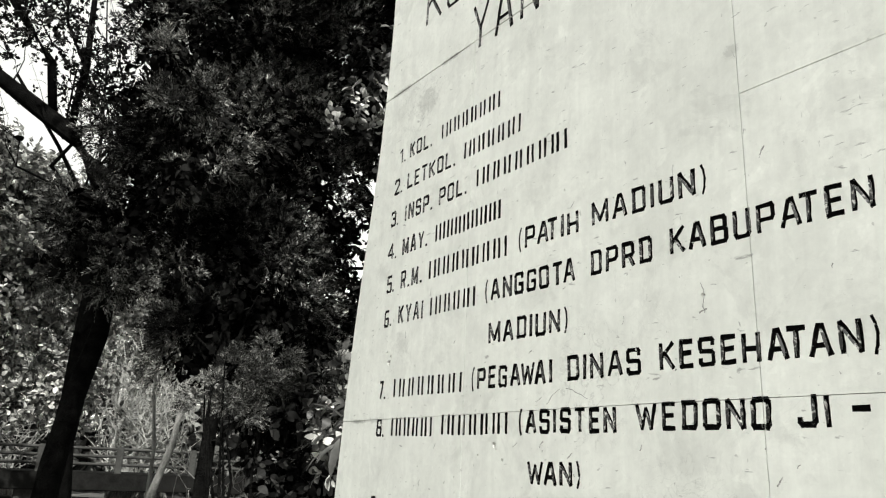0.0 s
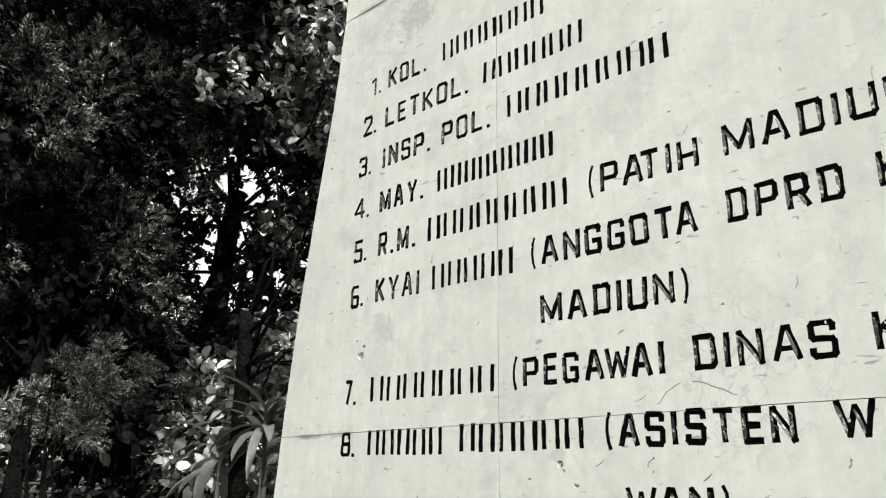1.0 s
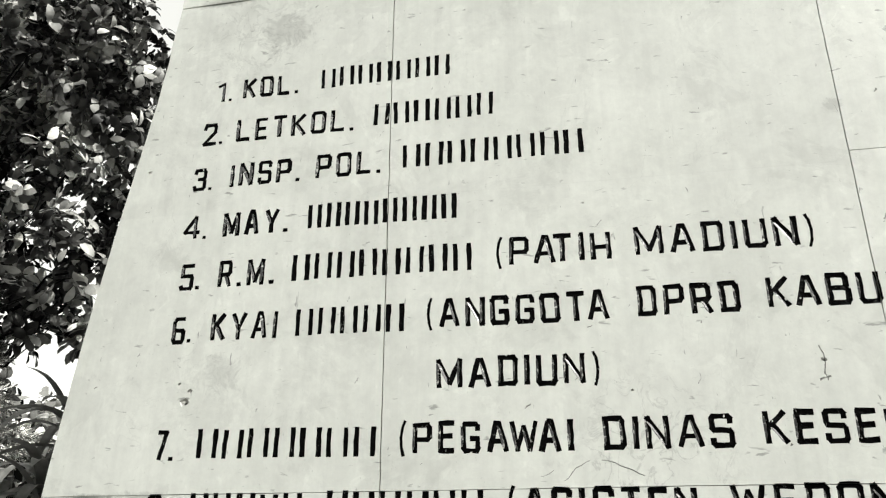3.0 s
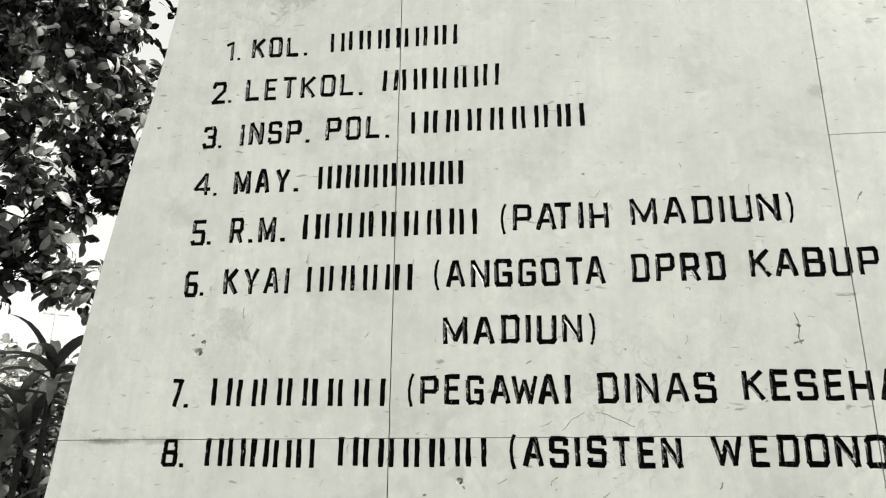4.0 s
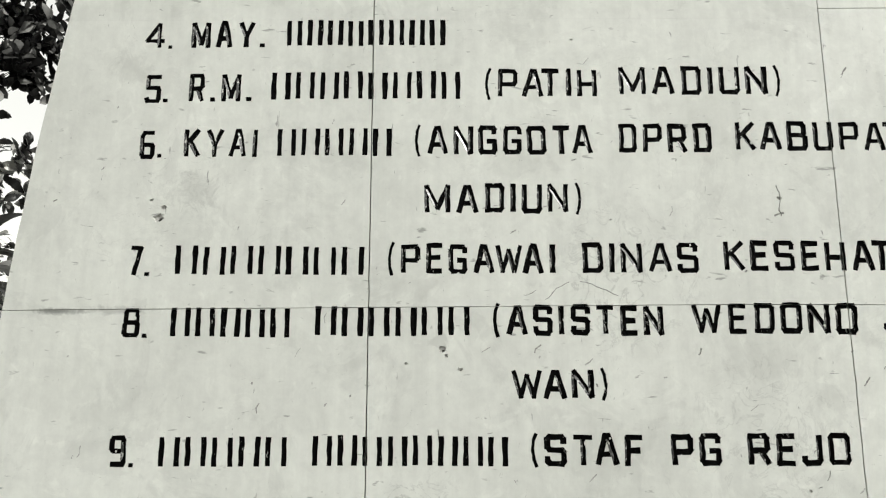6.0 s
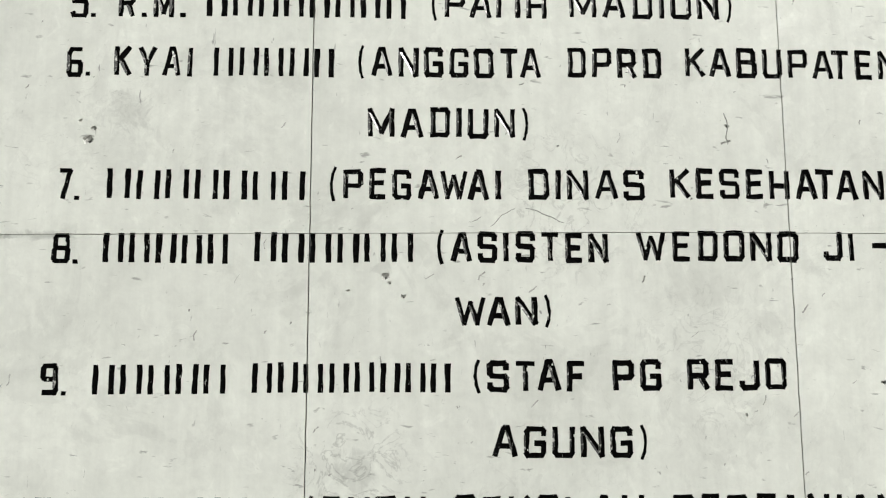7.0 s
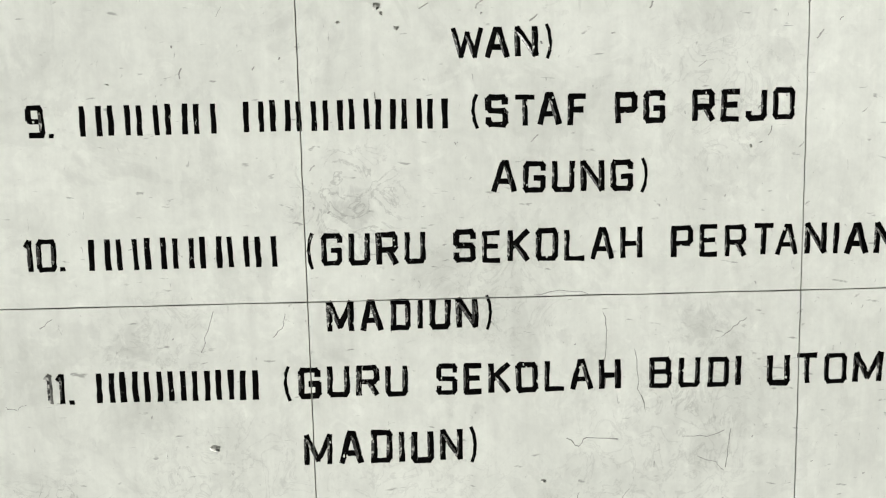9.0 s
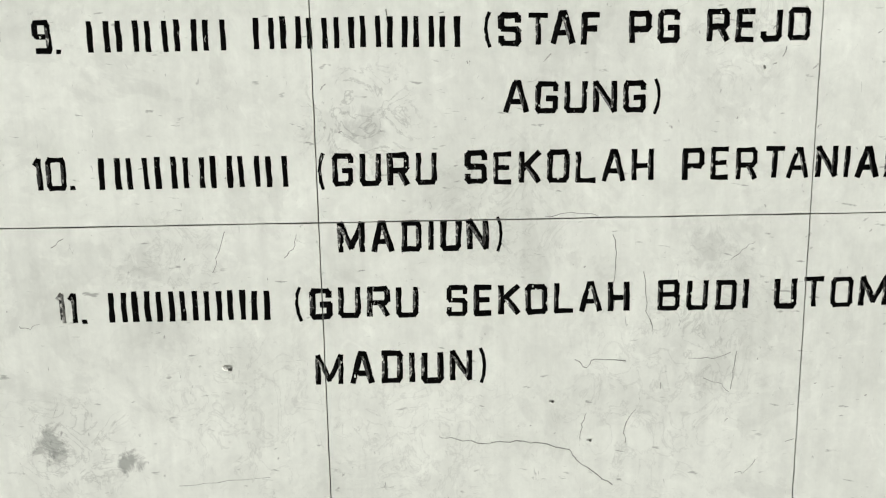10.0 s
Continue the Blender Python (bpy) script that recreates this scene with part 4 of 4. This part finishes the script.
rows = [(47.5, 9, 7.0, 0.75, 0.8), (49, 19, 7.0, 0.55, 0.7), (50.5, 14, 7.1, 0.6, 0.8), (49.5, 7.5, 7.2, 0.85, 0.9), (53, 5, 7.4, 0.8, 0.9), (45.5, 19, 7.2, 0.55, 0.6), (42.5, 15, 7.0, 0.45, 0.6), (50, 28, 7.6, 1.0, 0.9), (45, 29, 7.4, 0.9, 0.8), (42.5, 5, 6.8, 0.45, 0.9), (43, 34, 7.2, 0.8, 0.8), (55, 30, 7.8, 1.0, 0.9)]
c = clumps_at(STAND_B, rows)
base, fork = at(STAND_B, 46.5, 0, 7.6), at(STAND_B, 46.2, 18, 7.5)
base.z = 0
tall_tree = tree("broadleaf_tree", "dark shaded broadleaf tree behind the glossy one", base, fork, c, rosette_leaves("crown", c, 150, 0.12, LEAF_DARK, 33, 7), 0.13, BARK, 18)
# unseen crown added to keep the sun off this tree
added_shade_crown(tall_tree, base, fork, 2.6, 8.0, 1.0, 6.0, 9.0, 10.8, 34, 8, 0.3, 45)


def shrub(name, label, clumps, mesh, stem_mat, seed, stems=7, group=""):
    """Stems that fan out from one foot, and the leaves they carry."""
    rng = random.Random(seed)
    cx = sum(q[0] for q in clumps) / len(clumps)
    cy = sum(q[1] for q in clumps) / len(clumps)
    top = thing(name, label, "shrub", group)
    top.location = (cx, cy, 0)
    inv = Matrix.Translation((-cx, -cy, 0))
    for i in range(stems):
        x, y, z, r, d = clumps[i % len(clumps)]
        v, f = [], []
        end = Vector((x + rng.uniform(-r, r) * 0.6, y + rng.uniform(-r, r) * 0.6, z + r * rng.uniform(-0.2, 0.6)))
        pts = wander((cx + rng.uniform(-0.1, 0.1), cy + rng.uniform(-0.1, 0.1), -0.03), end, 6, 0.09, rng)
        tube(v, f, pts, [0.022 * (1 - 0.75 * k / 6) for k in range(7)], 5)
        part("stem", mesh_of("stem", [inv @ p for p in v], f, stem_mat, True), top)
    part("foliage", mesh, top).matrix_parent_inverse = inv
    return top


def add_shrub(rows, label, per, leaf, mat, seed, eye=STAND_A, feathery=False, stem=BARK):
    c = clumps_at(eye, rows)
    make = spray_leaves if feathery else rosette_leaves
    return shrub("shrub", label, c, make("foliage", c, per, leaf, mat, seed), stem, seed, group="undergrowth")


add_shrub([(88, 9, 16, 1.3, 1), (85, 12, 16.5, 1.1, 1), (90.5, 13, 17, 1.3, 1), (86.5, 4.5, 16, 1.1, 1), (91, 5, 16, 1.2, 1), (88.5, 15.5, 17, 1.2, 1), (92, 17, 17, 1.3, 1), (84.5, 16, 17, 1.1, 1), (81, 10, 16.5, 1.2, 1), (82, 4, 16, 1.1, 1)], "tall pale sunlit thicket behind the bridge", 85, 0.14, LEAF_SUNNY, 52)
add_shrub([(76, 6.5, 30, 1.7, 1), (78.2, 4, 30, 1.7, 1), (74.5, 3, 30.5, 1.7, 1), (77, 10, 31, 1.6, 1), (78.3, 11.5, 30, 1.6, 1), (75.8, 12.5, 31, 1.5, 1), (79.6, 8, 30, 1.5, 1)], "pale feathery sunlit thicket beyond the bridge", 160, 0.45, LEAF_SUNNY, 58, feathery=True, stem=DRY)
add_shrub([(66, 2, 8, 0.6, 1), (63, 4, 8.4, 0.6, 1), (64.5, -2, 8, 0.5, 1)], "dark leafy shrub under the trees", 90, 0.14, LEAF_DARK, 53)
add_shrub([(57, 1, 6.5, 0.5, 1), (60, 3, 6.8, 0.55, 1), (54, 4, 6.3, 0.5, 1)], "feathery dark shrub under the trees", 1200, 0.16, LEAF_CONIFER, 54, feathery=True)
add_shrub([(70, 5.5, 5.9, 0.26, 1), (71.5, 3.8, 5.9, 0.22, 1), (69, 3.2, 5.9, 0.25, 1), (68, 6.5, 5.9, 0.25, 0.9)], "grey feathery shrub with fine sprays", 6500, 0.075, LEAF_PALE, 55, feathery=True)
add_shrub([(46, 6, 5, 0.55, 1), (50, 7, 5.3, 0.55, 1), (42, 2, 5, 0.5, 1), (47, 0, 5, 0.5, 1), (52, 1, 5.2, 0.5, 1)], "dark glossy shrub behind the monument", 90, 0.12, LEAF_NEAR, 56, eye=STAND_B)
add_shrub([(34, 0.5, 4.6, 0.3, 1), (37, 2.5, 4.8, 0.35, 1), (31, -1, 4.4, 0.3, 1), (40, -1, 4.6, 0.4, 1), (28, 1.5, 4.6, 0.3, 1), (29, 7, 4.6, 0.22, 1), (27.5, 4, 4.2, 0.25, 1), (30, 3.5, 4.0, 0.25, 1)], "pale low shrub with narrow leaves", 110, 0.1, LEAF_PALE, 57, eye=STAND_B)

add_shrub([(43, 8.8, 3.8, 0.16, 1), (41.5, 7, 3.8, 0.14, 1), (45, 8.5, 3.9, 0.16, 1)], "pale sunlit tuft of narrow leaves under the glossy tree", 6000, 0.09, LEAF_SUNNY, 59, eye=STAND_B, feathery=True, stem=GREEN_STEM)
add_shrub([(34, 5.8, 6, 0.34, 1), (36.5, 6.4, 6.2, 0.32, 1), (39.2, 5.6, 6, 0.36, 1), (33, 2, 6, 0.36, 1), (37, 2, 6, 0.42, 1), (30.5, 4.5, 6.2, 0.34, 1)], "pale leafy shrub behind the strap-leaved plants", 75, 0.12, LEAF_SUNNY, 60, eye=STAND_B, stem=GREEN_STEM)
rows = [(88.5, 18.3, 15, 0.9, 1), (86, 17.3, 15, 0.75, 1), (84, 15.8, 15, 0.65, 1), (87, 13.3, 14.8, 0.9, 1), (84.5, 12, 15, 0.75, 1), (90, 14, 15, 1.0, 1), (82.5, 13.5, 15.2, 0.55, 1), (86, 9.5, 15, 0.7, 0.9), (91.5, 18.5, 15.2, 0.9, 1)]
c = clumps_at(STAND_A, rows)
base, fork = at(STAND_A, 87, 0, 15.2), at(STAND_A, 87, 9, 15.2)
base.z = 0
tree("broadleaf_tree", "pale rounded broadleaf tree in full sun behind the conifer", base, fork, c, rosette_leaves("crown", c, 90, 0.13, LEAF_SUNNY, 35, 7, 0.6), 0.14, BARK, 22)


def strap_plant(name, label, foot, heart, count, length, width, seed):
    """A stem with a head of long arching strap leaves, each one a bent ribbon with a fold."""
    rng = random.Random(seed)
    top = thing(name, label, "plant", "strap-leaved plants")
    top.location = foot
    inv = Matrix.Translation(-Vector(foot))
    v, f = [], []
    tube(v, f, wander(foot, heart, 5, 0.03, rng), [0.017, 0.016, 0.015, 0.014, 0.013, 0.011], 7)
    part("stem", mesh_of("stem", [inv @ p for p in v], f, GREEN_STEM, True), top)
    for i in range(count):
        a = i * 2.4 + rng.uniform(-0.3, 0.3)
        rise = rng.uniform(-0.2, 1.25)
        long, wide = length * rng.uniform(0.7, 1.15), width * rng.uniform(0.75, 1.2)
        v, f = [], []
        out = Vector((math.cos(a), math.sin(a), 0))
        side = Vector((-math.sin(a), math.cos(a), 0))
        p = Vector(heart) + Vector((0, 0, rng.uniform(-0.1, 0.06)))
        angle = rise
        for k in range(9):
            s = k / 8
            w = wide * math.sin(math.pi * min(1, 0.12 + 0.88 * s)) ** 0.7 / 2 + 0.001
            up = Vector((0, 0, 1)) * math.cos(angle) - out * math.sin(angle)
            v.extend([p - side * w + up * w * 0.35, p, p + side * w + up * w * 0.35])
            p = p + (out * math.cos(angle) + Vector((0, 0, 1)) * math.sin(angle)) * (long / 8)
            angle -= rng.uniform(0.08, 0.26)
        for k in range(8):
            b = k * 3
            f.extend([(b, b + 1, b + 4, b + 3), (b + 1, b + 2, b + 5, b + 4)])
        part("leaf", mesh_of("leaf", [inv @ q for q in v], f, LEAF_STRAP, True), top)
    return top


for i, (az, el, r, count, length) in enumerate([(36.4, 6.4, 3.0, 15, 0.36), (37.5, 3.0, 3.1, 15, 0.42), (32.2, -2.0, 2.9, 14, 0.4), (35.5, -5.0, 2.7, 14, 0.36), (40.5, 1.0, 3.4, 14, 0.42), (44, -1, 3.6, 14, 0.4), (46.5, 4.0, 3.3, 13, 0.4)]):
    heart = at(STAND_B, az, el, r)
    strap_plant("strap_leaved_plant", "strap-leaved plant with broad arching leaves on a stem", (heart.x + 0.03, heart.y, 0), heart, count + 3, length * 0.85, 0.047, 70 + i)
for i, (az, el, r) in enumerate([(58.5, 1.5, 4.6), (55.5, 2.5, 4.4)]):
    heart = at((0.2, 0.9, 1.57), az, el, r)
    strap_plant("strap_leaved_plant", "strap-leaved plant with broad arching leaves on a stem", (heart.x, heart.y, 0), heart, 14, 0.36, 0.065, 90 + i)


def dry_bush(label, az, el_top, r, spread, count, seed):
    """A fan of thin dry twigs that fork on the way up."""
    rng = random.Random(seed)
    foot = at(STAND_A, az, 0, r)
    foot.z = 0
    top = thing("dry_bush", label, "shrub", "undergrowth")
    top.location = foot
    high = STAND_A[2] + r * math.tan(radians(el_top))
    for i in range(count):
        v, f = [], []
        tip = Vector((rng.uniform(-spread, spread), rng.uniform(-spread, spread) * 0.6, high * rng.uniform(0.6, 1.0)))
        line = wander((rng.uniform(-0.5, 0.5) * spread, rng.uniform(-0.2, 0.2), -0.02), tip, 7, 0.02 * r, rng)
        tube(v, f, line, [0.0012 * r * (1 - 0.7 * k / 7) for k in range(8)], 4)
        for _ in range(9):
            a = line[rng.randrange(2, 7)]
            b = a + Vector((rng.uniform(-0.6, 0.6), rng.uniform(-0.5, 0.5), rng.uniform(-0.3, 0.7))) * (r / 18)
            tube(v, f, wander(a, b, 3, 0.06, rng), [0.0007 * r, 0.0006 * r, 0.0004 * r, 0.0002 * r], 4)
        part("twig", mesh_of("twig", v, f, DRY), top)
    return top


dry_bush("pale dry thicket of bare twigs beyond the bridge", 76, 8.5, 28, 2.0, 60, 61)
dry_bush("pale dry thicket of bare twigs beyond the bridge", 85.5, 8, 28, 2.0, 45, 62)
dry_bush("dry twigs under the dark tree", 70, 2, 9.5, 0.8, 12, 63)


def sapling(label, pts, radius, mat, seed, twigs=5):
    top = thing("sapling", label, "tree", "bare stems")
    rng = random.Random(seed)
    foot = Vector(pts[0])
    top.location = foot
    v, f = [], []
    tube(v, f, [Vector(p) - foot for p in pts], [radius * (1 - 0.45 * i / (len(pts) - 1)) for i in range(len(pts))], 8)
    part("trunk", mesh_of("trunk", v, f, mat, True), top)
    for _ in range(twigs):
        v, f = [], []
        a = Vector(pts[-1]).lerp(Vector(pts[-2]), rng.random()) - foot
        tube(v, f, wander(a, a + Vector((rng.uniform(-0.6, 0.6), rng.uniform(-0.4, 0.4), rng.uniform(0.3, 1.0))), 4, 0.05, rng), [radius * 0.3 * (1 - 0.2 * k) for k in range(5)], 5)
        part("branch", mesh_of("branch", v, f, mat, True), top)


def stem_line(rows, r):
    pts = [at(STAND_A, az, el, r) for az, el in rows]
    foot = pts[0].copy()
    foot.z = -0.02
    return [foot] + pts


sapling("pale slanting tree stem in front of the bridge", stem_line([(74.9, -3.2), (73.9, 0.4), (73.7, 2.2), (73.0, 4)], 7.5), 0.042, PALE_BARK, 1, 0)
sapling("pale crooked tree stem under the dark trees", stem_line([(66.8, -3.0), (66.1, 0.1), (65.9, 3)], 8.5), 0.07, PALE_BARK, 2)
sapling("dark upright tree stem under the canopy", stem_line([(71.6, -3), (71.4, 4), (71.2, 10)], 8.2), 0.1, BARK, 3)
sapling("thin pale leaning pole-like stem", stem_line([(75.2, 0), (75.6, 3), (75.9, 6.5)], 11), 0.03, DRY, 4, 0)
sapling("dark slanting tree stem under the canopy", stem_line([(64, -3), (63.2, 2), (62.5, 8)], 9), 0.08, BARK, 5)

# far wood that closes the place behind the trees
rows = []
wood_rng = random.Random(17)
for i in range(64):
    az = 22 + i * 1.15
    r = wood_rng.uniform(30, 38)
    top_el = (7 if az > 46 else 4.0) + wood_rng.uniform(-2, 2.5)
    for el in (0, 3, top_el):
        rows.append((az + wood_rng.uniform(-1, 1), el, r, wood_rng.uniform(1.2, 2.0), 1))
c = clumps_at(STAND_A, rows)
far = new("far_wood", rosette_leaves("far_wood", c, 7, 0.55, LEAF_PALE, 81, 6))
tagged(far, "pale sunlit wood behind the bridge", "trees", kind="stuff")

# unseen wood added round the rest of the place to cut low sky light
rows = []
for i in range(96):
    az = 96 + i * 2.95
    for el in (4, 12, 20 + wood_rng.uniform(-4, 5)):
        rows.append((az + wood_rng.uniform(-2, 2), el, wood_rng.uniform(17, 22), wood_rng.uniform(1.8, 2.6), 1))
ring_wood = new("far_wood", rosette_leaves("far_wood", clumps_at(STAND_A, rows), 5, 0.6, LEAF_DARK, 82, 6))
tagged(ring_wood, "unseen dark wood added round the clearing to cut sky light", "trees", kind="stuff")

# ---- bridge with concrete posts and rails ----
bridge = thing("bridge", "low concrete footbridge with posts and pipe rails", "bridge")
middle = at(STAND_A, 79.5, 0, 25)
turn = Matrix.Translation((middle.x, middle.y, 0)) @ Matrix.Rotation(radians(-10.5), 4, "Z")
bridge.matrix_world = turn
deck = part("deck", bevelled_box("deck", (22, 2.4, 0.5), DARK_CONCRETE, 0.03), bridge, "deck with the shade on its edge painted in")
deck.location = (1, 1.2, 0.58)
for x in (-8.5, -1.5, 6, 11):
    pier = part("pier", bevelled_box("pier", (0.5, 2.0, 0.4), CONCRETE, 0.03), bridge)
    pier.location = (x, 1.2, 0.15)
post_mesh = bevelled_box("post", (0.2, 0.2, 0.78), CONCRETE, 0.02)
for side in (0.12,):
    for i in range(11):
        post = part("post", post_mesh, bridge)
        post.location = (-9.6 + i * 2.1, side, 1.21)
    for z in (1.53, 1.31, 1.08):
        v, f = [], []
        tube(v, f, [(-9.6, side, z), (0, side, z), (11.4, side, z)], [0.045] * 3, 8)
        part("rail", mesh_of("rail", v, f, CONCRETE, True), bridge)

# ---- far utility pole ----
pole = thing("utility_pole", "thin grey utility pole with a crossarm far off", "pole")
foot = at(STAND_B, 35.3, 0, 42)
pole.location = (foot.x, foot.y, 0)
v, f = [], []
tube(v, f, [(0, 0, -0.1), (0, 0, 5), (0, 0, 10.05)], [0.11, 0.1, 0.08], 10)
part("mast", mesh_of("mast", v, f, POLE, True), pole)
arm_turn = Matrix.Rotation(radians(35 + 90), 4, "Z")
for z in (9.95, 9.6):
    arm = part("crossarm", bevelled_box("crossarm", (1.2, 0.08, 0.07), POLE, 0.01), pole)
    arm.matrix_basis = Matrix.Translation((0, 0, z)) @ arm_turn
